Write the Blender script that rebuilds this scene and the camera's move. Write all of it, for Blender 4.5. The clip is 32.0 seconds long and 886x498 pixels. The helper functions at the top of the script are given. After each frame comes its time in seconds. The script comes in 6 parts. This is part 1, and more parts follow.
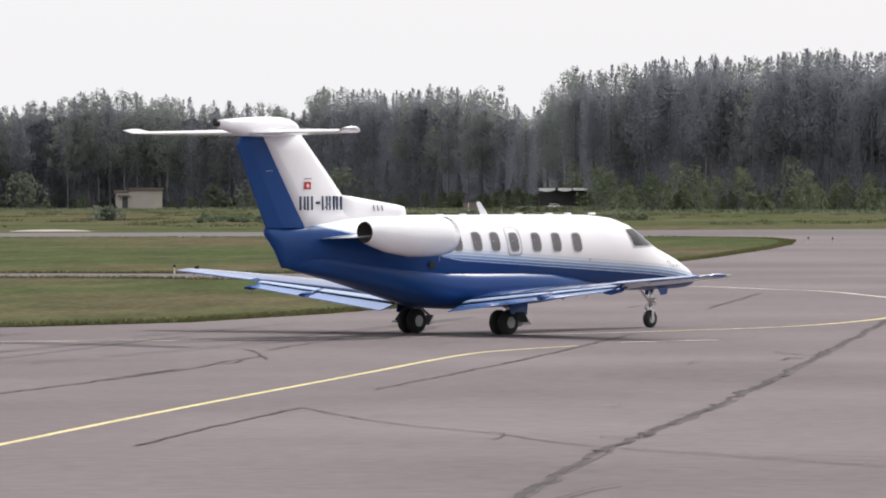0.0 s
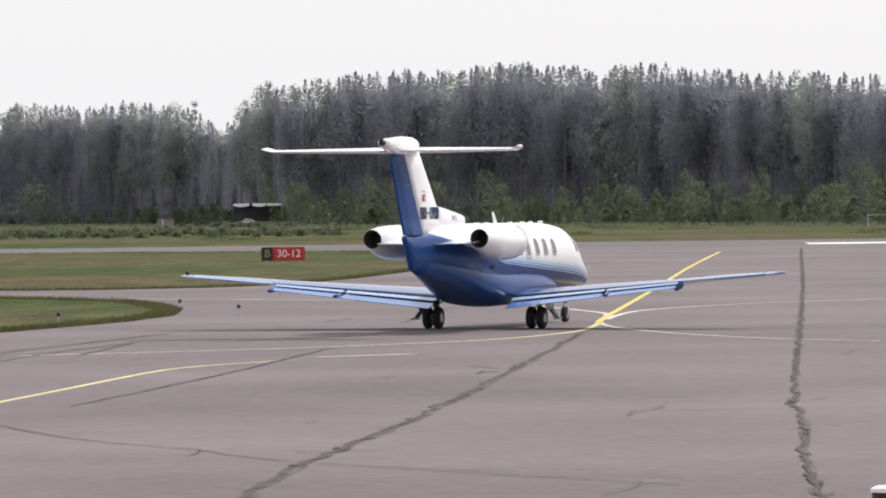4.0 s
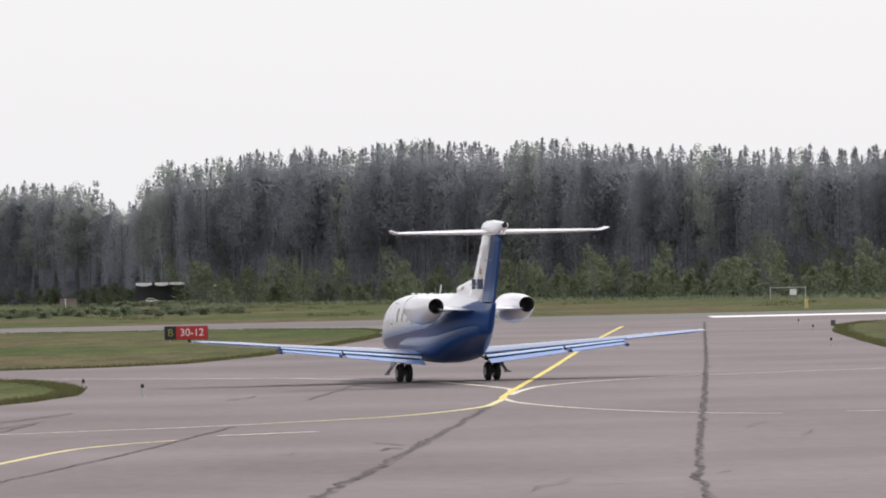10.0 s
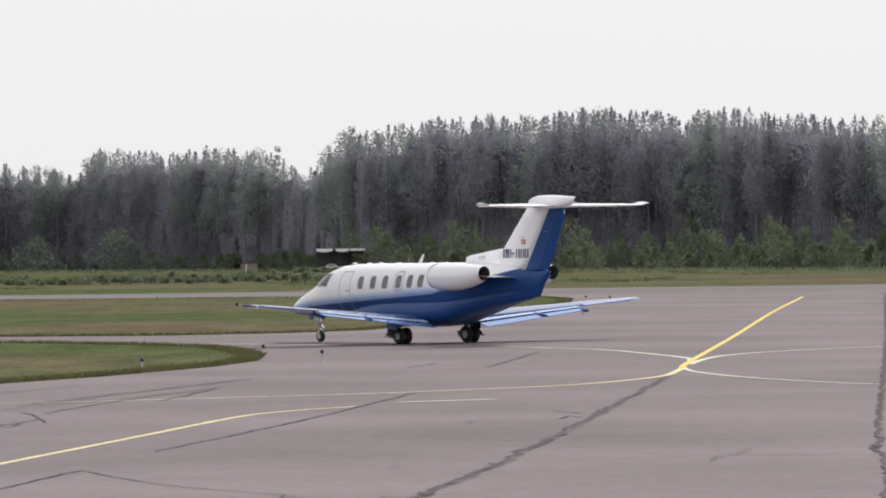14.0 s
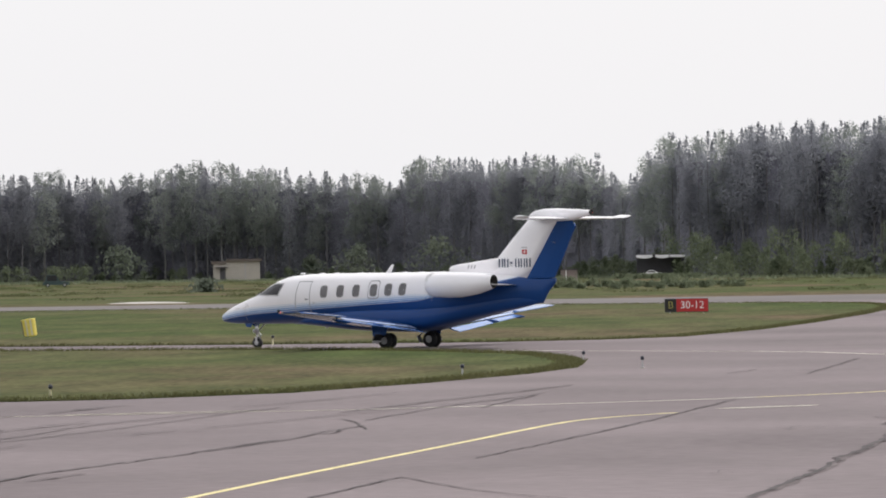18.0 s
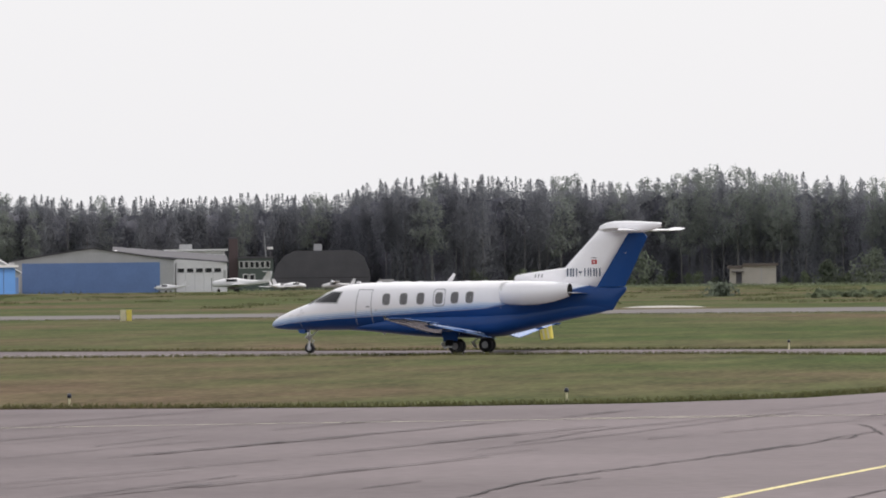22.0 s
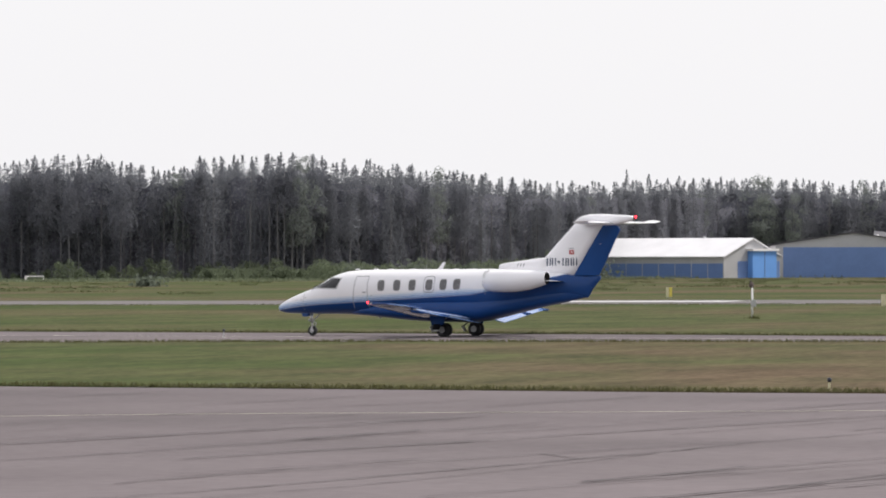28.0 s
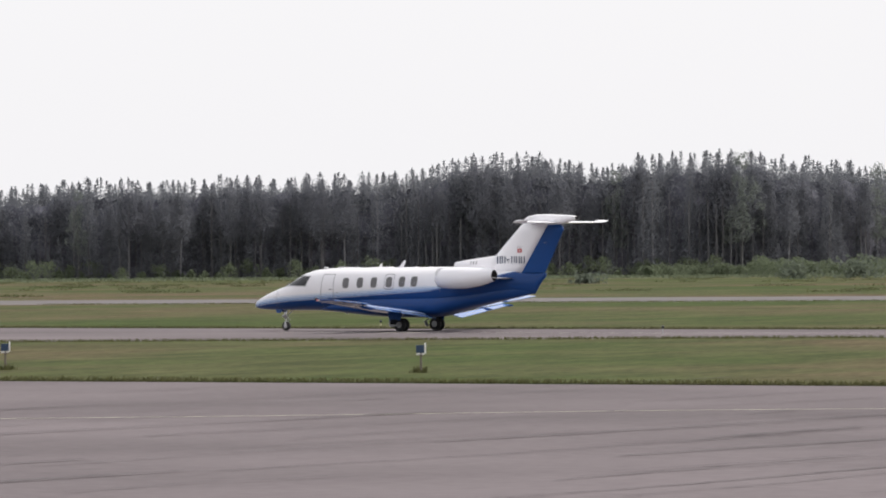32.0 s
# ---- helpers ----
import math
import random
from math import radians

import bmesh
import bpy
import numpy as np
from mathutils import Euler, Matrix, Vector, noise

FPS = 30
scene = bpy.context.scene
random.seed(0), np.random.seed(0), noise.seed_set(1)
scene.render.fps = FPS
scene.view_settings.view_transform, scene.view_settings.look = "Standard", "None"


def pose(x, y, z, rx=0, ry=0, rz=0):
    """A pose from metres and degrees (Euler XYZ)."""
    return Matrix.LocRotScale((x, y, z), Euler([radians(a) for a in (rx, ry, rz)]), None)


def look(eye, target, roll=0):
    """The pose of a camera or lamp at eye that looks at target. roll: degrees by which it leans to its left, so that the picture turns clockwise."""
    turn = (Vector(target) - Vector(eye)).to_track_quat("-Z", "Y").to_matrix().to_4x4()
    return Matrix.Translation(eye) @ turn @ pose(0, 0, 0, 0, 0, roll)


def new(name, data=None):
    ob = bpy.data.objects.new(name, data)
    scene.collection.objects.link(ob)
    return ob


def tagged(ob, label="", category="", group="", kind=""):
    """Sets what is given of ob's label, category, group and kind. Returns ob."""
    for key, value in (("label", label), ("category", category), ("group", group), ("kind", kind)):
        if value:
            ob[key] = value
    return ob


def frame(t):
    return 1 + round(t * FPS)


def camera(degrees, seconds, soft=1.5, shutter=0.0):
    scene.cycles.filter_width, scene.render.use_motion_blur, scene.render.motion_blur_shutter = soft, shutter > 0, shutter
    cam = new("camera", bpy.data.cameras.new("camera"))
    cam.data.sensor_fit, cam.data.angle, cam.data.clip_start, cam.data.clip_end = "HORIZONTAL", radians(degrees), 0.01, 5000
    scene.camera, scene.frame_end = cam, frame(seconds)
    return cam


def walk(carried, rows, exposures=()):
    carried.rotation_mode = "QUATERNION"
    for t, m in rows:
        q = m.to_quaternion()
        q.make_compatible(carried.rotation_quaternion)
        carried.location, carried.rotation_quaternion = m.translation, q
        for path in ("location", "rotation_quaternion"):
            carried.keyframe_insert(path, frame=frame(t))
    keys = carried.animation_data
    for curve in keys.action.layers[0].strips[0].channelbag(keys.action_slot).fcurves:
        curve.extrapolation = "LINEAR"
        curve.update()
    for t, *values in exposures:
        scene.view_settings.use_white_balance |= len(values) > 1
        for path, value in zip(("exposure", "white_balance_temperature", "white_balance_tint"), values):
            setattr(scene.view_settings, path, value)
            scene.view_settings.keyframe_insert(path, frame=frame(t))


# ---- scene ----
# A long-lens pan from a low terrace: x to the right, y away over the apron, z up, metres.
EYE = 3.622
cam = camera(8.785, 32.0, soft=1.9)
# seconds, turn to the right of north, tilt up, roll
PAN = [
    (0, -4.605, -0.676, -0.216),
    (0.5, -4.015, -0.679, -0.107),
    (1, -3.537, -0.676, -0.011),
    (1.5, -3.163, -0.678, -0.020),
    (2, -2.884, -0.685, -0.130),
    (2.5, -2.688, -0.699, -0.262),
    (3, -2.326, -0.693, -0.315),
    (3.5, -1.904, -0.643, -0.462),
    (4, -1.570, -0.548, -0.604),
    (4.5, -1.266, -0.432, -0.637),
    (6.5, -0.516, -0.104, -0.989),
    (7, -0.559, -0.031, -0.997),
    (7.5, -0.584, 0.041, -1.060),
    (8, -0.548, 0.106, -1.098),
    (8.5, -0.479, 0.155, -1.112),
    (9, -0.452, 0.173, -1.175),
    (9.5, -0.480, 0.194, -1.115),
    (10, -0.593, 0.199, -1.193),
    (10.5, -0.763, 0.209, -1.135),
    (11, -0.994, 0.227, -1.086),
    (11.5, -1.331, 0.249, -1.058),
    (12, -1.655, 0.252, -1.042),
    (12.5, -1.850, 0.193, -0.906),
    (13, -1.952, 0.048, -0.763),
    (13.5, -2.165, -0.094, -0.630),
    (15.5, -3.341, -0.047, -0.941),
    (16, -3.862, -0.022, -0.820),
    (16.5, -4.395, -0.021, -0.885),
    (17, -4.896, -0.019, -0.866),
    (17.5, -5.217, -0.013, -0.793),
    (18, -5.568, 0.014, -0.834),
    (18.5, -6.085, 0.072, -0.827),
    (19, -6.639, 0.134, -0.824),
    (19.5, -7.193, 0.180, -0.802),
    (20, -7.708, 0.191, -0.700),
    (20.5, -8.280, 0.178, -0.620),
    (21, -9.045, 0.154, -0.526),
    (21.5, -9.968, 0.139, -0.617),
    (22, -10.693, 0.120, -0.628),
    (22.5, -11.201, 0.090, -0.582),
    (23, -11.599, 0.044, -0.564),
    (23.5, -12.150, -0.013, -0.554),
    (24, -12.787, -0.095, -0.440),
    (24.5, -13.342, -0.184, -0.392),
    (26.5, -15.949, -0.242, -0.127),
    (27, -16.717, -0.183, -0.078),
    (27.5, -17.509, -0.093, -0.077),
    (28, -18.246, 0.012, -0.146),
    (28.5, -18.884, 0.090, -0.163),
    (29, -19.394, 0.112, -0.180),
    (29.5, -19.912, 0.045, -0.207),
    (30, -20.475, -0.053, -0.257),
    (30.5, -21.012, -0.046, -0.459),
    (31, -21.504, 0.038, -0.688),
    (31.5, -22.036, 0.065, -0.756),
    (32, -22.603, -0.001, -0.396),
]


def aim(turn, tilt, roll):
    a, b = radians(turn), radians(tilt)
    way = Vector((math.sin(a) * math.cos(b), math.cos(a) * math.cos(b), math.sin(b)))
    eye = Vector((0, 0, EYE))
    return look(eye, eye + 100 * way, roll)


EXPOSURE = [(0, 0.05), (7, 0.05), (10, 0.02), (13, -0.02), (16, 0.03), (20, 0.03), (23, 0.0), (26.5, 0.03), (28, 0.07), (32, 0.07)]
walk(cam, [(t, aim(a, b, c)) for t, a, b, c in PAN], EXPOSURE)

# the jet's main wheels on the ground, and its heading: seconds, x, y, degrees to the right of north
TAXI = [
    (0, -10.62, 136.03, 37.46),
    (0.5, -9.44, 138.02, 34.67),
    (1, -8.31, 140.08, 31.98),
    (1.5, -7.25, 142.24, 29.44),
    (2, -6.27, 144.51, 27.06),
    (2.5, -5.35, 146.89, 24.57),
    (3, -4.53, 149.36, 22.16),
    (3.5, -3.80, 151.90, 19.69),
    (4, -3.13, 154.49, 17.29),
    (4.5, -2.55, 157.12, 14.90),
    (5, -2.04, 159.79, 12.07),
    (5.5, -1.62, 162.50, 9.40),
    (6, -1.29, 165.26, 7.09),
    (6.5, -1.06, 168.03, 4.98),
    (7, -0.91, 170.81, 2.53),
    (7.5, -0.84, 173.58, 0.14),
    (8, -0.85, 176.28, -2.22),
    (8.5, -0.96, 178.92, -4.75),
    (9, -1.16, 181.46, -7.49),
    (9.5, -1.45, 183.90, -10.51),
    (10, -1.84, 186.22, -13.68),
    (10.5, -2.33, 188.43, -16.85),
    (11, -2.91, 190.49, -20.06),
    (11.5, -3.59, 192.46, -23.29),
    (12, -4.39, 194.33, -26.64),
    (12.5, -5.29, 196.13, -29.94),
    (13, -6.30, 197.93, -33.15),
    (13.5, -7.42, 199.71, -36.19),
    (14, -8.67, 201.51, -38.56),
    (14.5, -10.03, 203.28, -41.10),
    (15, -11.49, 205.02, -44.11),
    (15.5, -13.05, 206.72, -47.40),
    (16, -14.71, 208.37, -50.25),
    (16.5, -16.47, 210.00, -52.87),
    (17, -18.30, 211.59, -55.53),
    (17.5, -20.20, 213.12, -58.34),
    (18, -22.20, 214.57, -61.11),
    (18.5, -24.28, 215.94, -63.77),
    (19, -26.45, 217.21, -66.23),
    (19.5, -28.71, 218.39, -68.36),
    (20, -31.04, 219.48, -70.27),
    (20.5, -33.43, 220.49, -72.12),
    (21, -35.89, 221.42, -73.83),
    (21.5, -38.42, 222.29, -75.28),
    (22, -40.99, 223.10, -76.52),
    (22.5, -43.62, 223.86, -77.52),
    (23, -46.31, 224.57, -78.31),
    (23.5, -49.04, 225.25, -78.85),
    (24, -51.81, 225.91, -79.29),
    (24.5, -54.62, 226.53, -79.53),
    (25, -57.50, 227.14, -79.53),
    (25.5, -60.43, 227.74, -79.65),
    (26, -63.38, 228.33, -79.97),
    (26.5, -66.34, 228.92, -80.44),
    (27, -69.30, 229.48, -80.71),
    (27.5, -72.27, 230.04, -80.81),
    (28, -75.26, 230.59, -80.83),
    (28.5, -78.21, 231.14, -80.84),
    (29, -81.23, 231.69, -80.86),
    (29.5, -84.29, 232.23, -80.81),
    (30, -87.35, 232.79, -80.71),
    (30.5, -90.40, 233.32, -80.61),
    (31, -93.37, 233.86, -80.55),
    (31.5, -96.21, 234.41, -80.50),
    (32, -98.96, 234.95, -80.45),
]

# ---- light ----
SUN_UP, SUN_TURN = 46, 46
world = bpy.data.worlds.new("sky")
scene.world = world
world.use_nodes = True
wn, wl = world.node_tree.nodes, world.node_tree.links
sky = wn.new("ShaderNodeTexSky")
sky.sky_type, sky.sun_disc = "NISHITA", False
sky.sun_elevation, sky.sun_rotation = radians(SUN_UP), radians(SUN_TURN)
sky.air_density, sky.dust_density, sky.ozone_density = 1.0, 4.0, 1.0
haze = wn.new("ShaderNodeMix")
haze.data_type = "RGBA"
haze.inputs[0].default_value = 0.85
haze.inputs[7].default_value = (10.5, 10.4, 10.65, 1)
wl.new(sky.outputs[0], haze.inputs[6])
wl.new(haze.outputs[2], wn["Background"].inputs[0])
wn["Background"].inputs[1].default_value = 0.096
lamp = bpy.data.lights.new("sun", "SUN")
lamp.energy, lamp.angle, lamp.color = 3.1, radians(2.5), (1, 0.96, 0.9)
sun = new("sun", lamp)
a, b = radians(SUN_TURN), radians(SUN_UP)
sun.matrix_world = look((300 * math.sin(a) * math.cos(b), 300 * math.cos(a) * math.cos(b), 300 * math.sin(b)), (0, 0, 0))


# ---- materials ----


def material(name, colour, rough=0.6, metal=0.0, spread=0.12, scale=3.0, fine=40.0, bump=0.0, coat=0.0, hue=None, random_object=0.0, emit=0.0, spec=0.5):
    """A surface with two scales of uneven colour, from object space, and fine relief."""
    m = bpy.data.materials.new(name)
    m.use_nodes = True
    n, l = m.node_tree.nodes, m.node_tree.links
    bsdf = n["Principled BSDF"]
    bsdf.inputs["Roughness"].default_value, bsdf.inputs["Metallic"].default_value = rough, metal
    bsdf.inputs["Coat Weight"].default_value = coat
    bsdf.inputs["Coat Roughness"].default_value = 0.05
    bsdf.inputs["Specular IOR Level"].default_value = spec
    tc = n.new("ShaderNodeTexCoord")
    big, small = n.new("ShaderNodeTexNoise"), n.new("ShaderNodeTexNoise")
    for node, s, d in ((big, scale, 4), (small, fine, 3)):
        node.inputs["Scale"].default_value, node.inputs["Detail"].default_value = s, d
        l.new(tc.outputs["Object"], node.inputs["Vector"])
    add = n.new("ShaderNodeMath")
    add.operation = "MULTIPLY_ADD"
    l.new(big.outputs[0], add.inputs[0])
    add.inputs[1].default_value = 0.65
    mul = n.new("ShaderNodeMath")
    mul.operation = "MULTIPLY"
    mul.inputs[1].default_value = 0.35
    l.new(small.outputs[0], mul.inputs[0])
    l.new(mul.outputs[0], add.inputs[2])
    value = add.outputs[0]
    if random_object:
        info = n.new("ShaderNodeObjectInfo")
        more = n.new("ShaderNodeMath")
        more.operation = "MULTIPLY_ADD"
        l.new(info.outputs["Random"], more.inputs[0])
        more.inputs[1].default_value = random_object
        l.new(value, more.inputs[2])
        sub = n.new("ShaderNodeMath")
        sub.operation = "SUBTRACT"
        sub.inputs[1].default_value = random_object / 2
        l.new(more.outputs[0], sub.inputs[0])
        value = sub.outputs[0]
    ramp = n.new("ShaderNodeValToRGB")
    lo = [max(0, c * (1 - spread)) for c in colour]
    hi = [min(1, c * (1 + spread)) for c in (hue or colour)]
    ramp.color_ramp.elements[0].position, ramp.color_ramp.elements[1].position = 0.3, 0.7
    ramp.color_ramp.elements[0].color, ramp.color_ramp.elements[1].color = (*lo, 1), (*hi, 1)
    l.new(value, ramp.inputs[0])
    l.new(ramp.outputs[0], bsdf.inputs["Base Color"])
    if bump:
        bp = n.new("ShaderNodeBump")
        bp.inputs["Strength"].default_value, bp.inputs["Distance"].default_value = bump, 0.02
        l.new(small.outputs[0], bp.inputs["Height"])
        l.new(bp.outputs[0], bsdf.inputs["Normal"])
    if emit:
        bsdf.inputs["Emission Color"].default_value = (*colour, 1)
        bsdf.inputs["Emission Strength"].default_value = emit
    return m


def westward(n, l, colour, xs, tones):
    """Slow tone drift along the field, westward: paving differs, woods get painted haze."""
    geo, xyz, tone, mul = n.new("ShaderNodeNewGeometry"), n.new("ShaderNodeSeparateXYZ"), n.new("ShaderNodeMapRange"), n.new("ShaderNodeVectorMath")
    l.new(geo.outputs["Position"], xyz.inputs[0])
    l.new(xyz.outputs[0], tone.inputs[0])
    for slot, v in zip(("From Min", "From Max", "To Min", "To Max"), (*xs, *tones)):
        tone.inputs[slot].default_value = v
    mul.operation = "SCALE"
    l.new(colour, mul.inputs[0])
    l.new(tone.outputs[0], mul.inputs["Scale"])
    return mul.outputs[0]


def leafy(name, dark, light, fine=0.35, thin=0.5, painted_haze=False):
    """Foliage: each leaf or tuft its own tone between two greens, with broad patches."""
    m = bpy.data.materials.new(name)
    m.use_nodes = True
    n, l = m.node_tree.nodes, m.node_tree.links
    bsdf = n["Principled BSDF"]
    bsdf.inputs["Roughness"].default_value = 0.75
    bsdf.inputs["Specular IOR Level"].default_value = 0.2
    geo, info, tc = n.new("ShaderNodeNewGeometry"), n.new("ShaderNodeObjectInfo"), n.new("ShaderNodeTexCoord")
    noise_node = n.new("ShaderNodeTexNoise")
    noise_node.inputs["Scale"].default_value = fine
    noise_node.inputs["Detail"].default_value = 5
    l.new(tc.outputs["Object"], noise_node.inputs["Vector"])
    acc = None
    for out, k in ((geo.outputs["Random Per Island"], 0.2), (info.outputs["Random"], 0.25), (noise_node.outputs[0], 0.6)):
        node = n.new("ShaderNodeMath")
        node.operation = "MULTIPLY_ADD"
        node.inputs[1].default_value = k
        node.inputs[2].default_value = -0.02
        l.new(out, node.inputs[0])
        if acc:
            l.new(acc, node.inputs[2])
        acc = node.outputs[0]
    ramp = n.new("ShaderNodeValToRGB")
    ramp.color_ramp.elements[0].color, ramp.color_ramp.elements[1].color = (*dark, 1), (*light, 1)
    ramp.color_ramp.elements[0].position, ramp.color_ramp.elements[1].position = 0.1, 0.85
    l.new(acc, ramp.inputs[0])
    colour = ramp.outputs[0]
    # more airlight towards the sun, painted as brighter eastern needles
    if painted_haze:
        colour = westward(n, l, colour, (-40, -220), (1.35, 0.95))
    l.new(colour, bsdf.inputs["Base Color"])
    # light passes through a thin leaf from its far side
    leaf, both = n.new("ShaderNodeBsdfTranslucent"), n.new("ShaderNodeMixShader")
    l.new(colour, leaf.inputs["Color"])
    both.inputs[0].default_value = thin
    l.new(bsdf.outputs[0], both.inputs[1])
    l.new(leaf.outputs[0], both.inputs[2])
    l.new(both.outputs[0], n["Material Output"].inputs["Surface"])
    return m


def meadow_paint(name):
    """Mown grass: fresh green, olive and dry brown-red in broad drifts, each tuft its own tone."""
    m = bpy.data.materials.new(name)
    m.use_nodes = True
    n, l = m.node_tree.nodes, m.node_tree.links
    bsdf = n["Principled BSDF"]
    bsdf.inputs["Roughness"].default_value = 1.0
    bsdf.inputs["Specular IOR Level"].default_value = 0.05
    tc, mp = n.new("ShaderNodeTexCoord"), n.new("ShaderNodeMapping")
    mp.inputs["Scale"].default_value = (0.030, 0.016, 0)
    l.new(tc.outputs["Object"], mp.inputs["Vector"])
    drift = n.new("ShaderNodeTexNoise")
    drift.inputs["Scale"].default_value, drift.inputs["Detail"].default_value, drift.inputs["Roughness"].default_value = 1.0, 6, 0.62
    l.new(mp.outputs[0], drift.inputs["Vector"])
    ramp = n.new("ShaderNodeValToRGB")
    cr = ramp.color_ramp
    cr.elements[0].position, cr.elements[0].color = 0.40, (0.049, 0.067, 0.021, 1)
    cr.elements[1].position, cr.elements[1].color = 0.62, (0.104, 0.075, 0.048, 1)
    e = cr.elements.new(0.50)
    e.color = (0.072, 0.076, 0.033, 1)
    l.new(drift.outputs[0], ramp.inputs[0])
    mottle, tuft, both = n.new("ShaderNodeTexNoise"), n.new("ShaderNodeTexNoise"), n.new("ShaderNodeMath")
    for node, size, detail in ((mottle, 0.45, 8), (tuft, 4.0, 4)):
        node.inputs["Scale"].default_value, node.inputs["Detail"].default_value, node.inputs["Roughness"].default_value = size, detail, 0.68
        mow = n.new("ShaderNodeMapping")
        mow.inputs["Scale"].default_value = (1.0, 0.22, 1.0)
        l.new(tc.outputs["Object"], mow.inputs["Vector"])
        l.new(mow.outputs[0], node.inputs["Vector"])
    both.operation = "ADD"
    l.new(mottle.outputs[0], both.inputs[0])
    l.new(tuft.outputs[0], both.inputs[1])
    tone = n.new("ShaderNodeMapRange")
    tone.inputs["From Min"].default_value, tone.inputs["From Max"].default_value = 0.75, 1.25
    tone.inputs["To Min"].default_value, tone.inputs["To Max"].default_value = 0.55, 1.5
    l.new(both.outputs[0], tone.inputs[0])
    mix = n.new("ShaderNodeVectorMath")
    mix.operation = "SCALE"
    l.new(ramp.outputs[0], mix.inputs[0])
    l.new(tone.outputs[0], mix.inputs["Scale"])
    l.new(mix.outputs[0], bsdf.inputs["Base Color"])
    return m


ASPHALT = material("asphalt", (0.174, 0.148, 0.154), 0.95, spread=0.26, scale=0.08, fine=2.4, bump=0.4, spec=0.15)
an, al = ASPHALT.node_tree.nodes, ASPHALT.node_tree.links
al.new(westward(an, al, an["Principled BSDF"].inputs["Base Color"].links[0].from_socket, (-10, -38), (1.0, 0.80)), an["Principled BSDF"].inputs["Base Color"])
RUNWAY = material("runway_asphalt", (0.158, 0.147, 0.147), 0.95, spread=0.12, scale=0.05, fine=0.6, spec=0.08)
TAR = material("tar", (0.090, 0.080, 0.083), 0.9, spread=0.35, scale=0.9, fine=6, spec=0.15)
WORN_TAR = material("worn_tar", (0.138, 0.119, 0.121), 0.95, spread=0.3, scale=1.2, fine=9, spec=0.1)
YELLOW_LINE = material("yellow_paint", (0.62, 0.50, 0.10), 0.7, spread=0.22, scale=0.8, fine=6)
FADED_LINE = material("faded_paint", (0.62, 0.54, 0.27), 0.75, spread=0.22, scale=0.7, fine=5)
PALE_LINE = material("pale_paint", (0.56, 0.53, 0.45), 0.75, spread=0.22, scale=0.7, fine=5)
WORN_LINE = material("worn_paint", (0.44, 0.41, 0.33), 0.75, spread=0.25, scale=0.7, fine=5)
WHITE_LINE = material("white_paint", (0.72, 0.72, 0.72), 0.7, spread=0.12, scale=0.6, fine=5)
TURF = meadow_paint("turf")
# distance haze and lighter shade are put into the wood's leaf colours
PINE = leafy("pine_needles", (0.173, 0.177, 0.206), (0.218, 0.226, 0.250), 0.2, painted_haze=True)
SPRUCE = leafy("spruce_needles", (0.181, 0.189, 0.214), (0.228, 0.237, 0.258), 0.2, painted_haze=True)
# fill sheet's colour, darker than the needles: shade of the gaps put in
DIM_FILL = leafy("dim_wood_fill", (0.112, 0.111, 0.140), (0.136, 0.136, 0.164), 0.45, 0.0, True)
BIRCH = leafy("birch_leaves", (0.182, 0.202, 0.192), (0.242, 0.266, 0.238), 0.2, painted_haze=True)
SCRUB = leafy("scrub_leaves", (0.128, 0.157, 0.106), (0.190, 0.218, 0.136), 0.2)
WEED = leafy("weed_leaves", (0.075, 0.09, 0.042), (0.13, 0.135, 0.068), 0.3)
BUSH = leafy("bush_leaves", (0.115, 0.138, 0.112), (0.165, 0.188, 0.140), 0.2)
EDGE_GRASS = leafy("edge_grass", (0.066, 0.080, 0.030), (0.125, 0.118, 0.056), 0.3)
BARK = material("pine_bark", (0.165, 0.158, 0.165), 0.9, spread=0.3, scale=1.5, fine=9, random_object=0.4)
PALE_BARK = material("birch_bark", (0.17, 0.165, 0.16), 0.8, spread=0.4, scale=1.2, fine=6)
WHITE = material("white_enamel", (0.85, 0.84, 0.87), 0.22, spread=0.03, scale=1.0, fine=12, coat=0.5)
BLUE = material("blue_enamel", (0.010, 0.058, 0.22), 0.35, spread=0.06, scale=1.0, fine=12, coat=0.1, spec=0.2)
WING_BLUE = material("wing_blue_enamel", (0.022, 0.080, 0.28), 0.28, spread=0.06, scale=1.0, fine=12, coat=0.9)
# flap blue made lighter: the sky's reflection is put into its colour
SKY_SHEEN_BLUE = material("sky_sheen_blue", (0.11, 0.225, 0.54), 0.25, spread=0.06, scale=1.0, fine=12, coat=0.9, spec=0.5)
STEEL = material("bare_metal", (0.62, 0.62, 0.63), 0.28, 0.9, spread=0.08)
GREY_METAL = material("grey_metal", (0.42, 0.42, 0.43), 0.45, 0.4, spread=0.12)
BLACK = material("black", (0.012, 0.012, 0.013), 0.5, spread=0.2)
TYRE = material("tyre_rubber", (0.018, 0.018, 0.019), 0.75, spread=0.25, fine=60)
SOOT = material("sooty_metal", (0.02, 0.019, 0.018), 0.6, 0.3, spread=0.3)
SEAM = material("seam_line", (0.28, 0.28, 0.30), 0.5)
DARK_GLASS = material("tinted_glass", (0.024, 0.024, 0.028), 0.08, spread=0.15, spec=0.35)
SHADE_GLASS = material("cabin_glass", (0.10, 0.095, 0.10), 0.08, spread=0.35, scale=4, spec=0.7)
NAVY = material("navy_lettering", (0.02, 0.045, 0.10), 0.35)
RED = material("red_panel", (0.45, 0.018, 0.022), 0.45, spread=0.1)
RED_LENS = material("red_lens", (1.0, 0.03, 0.05), 0.2, emit=6.0)
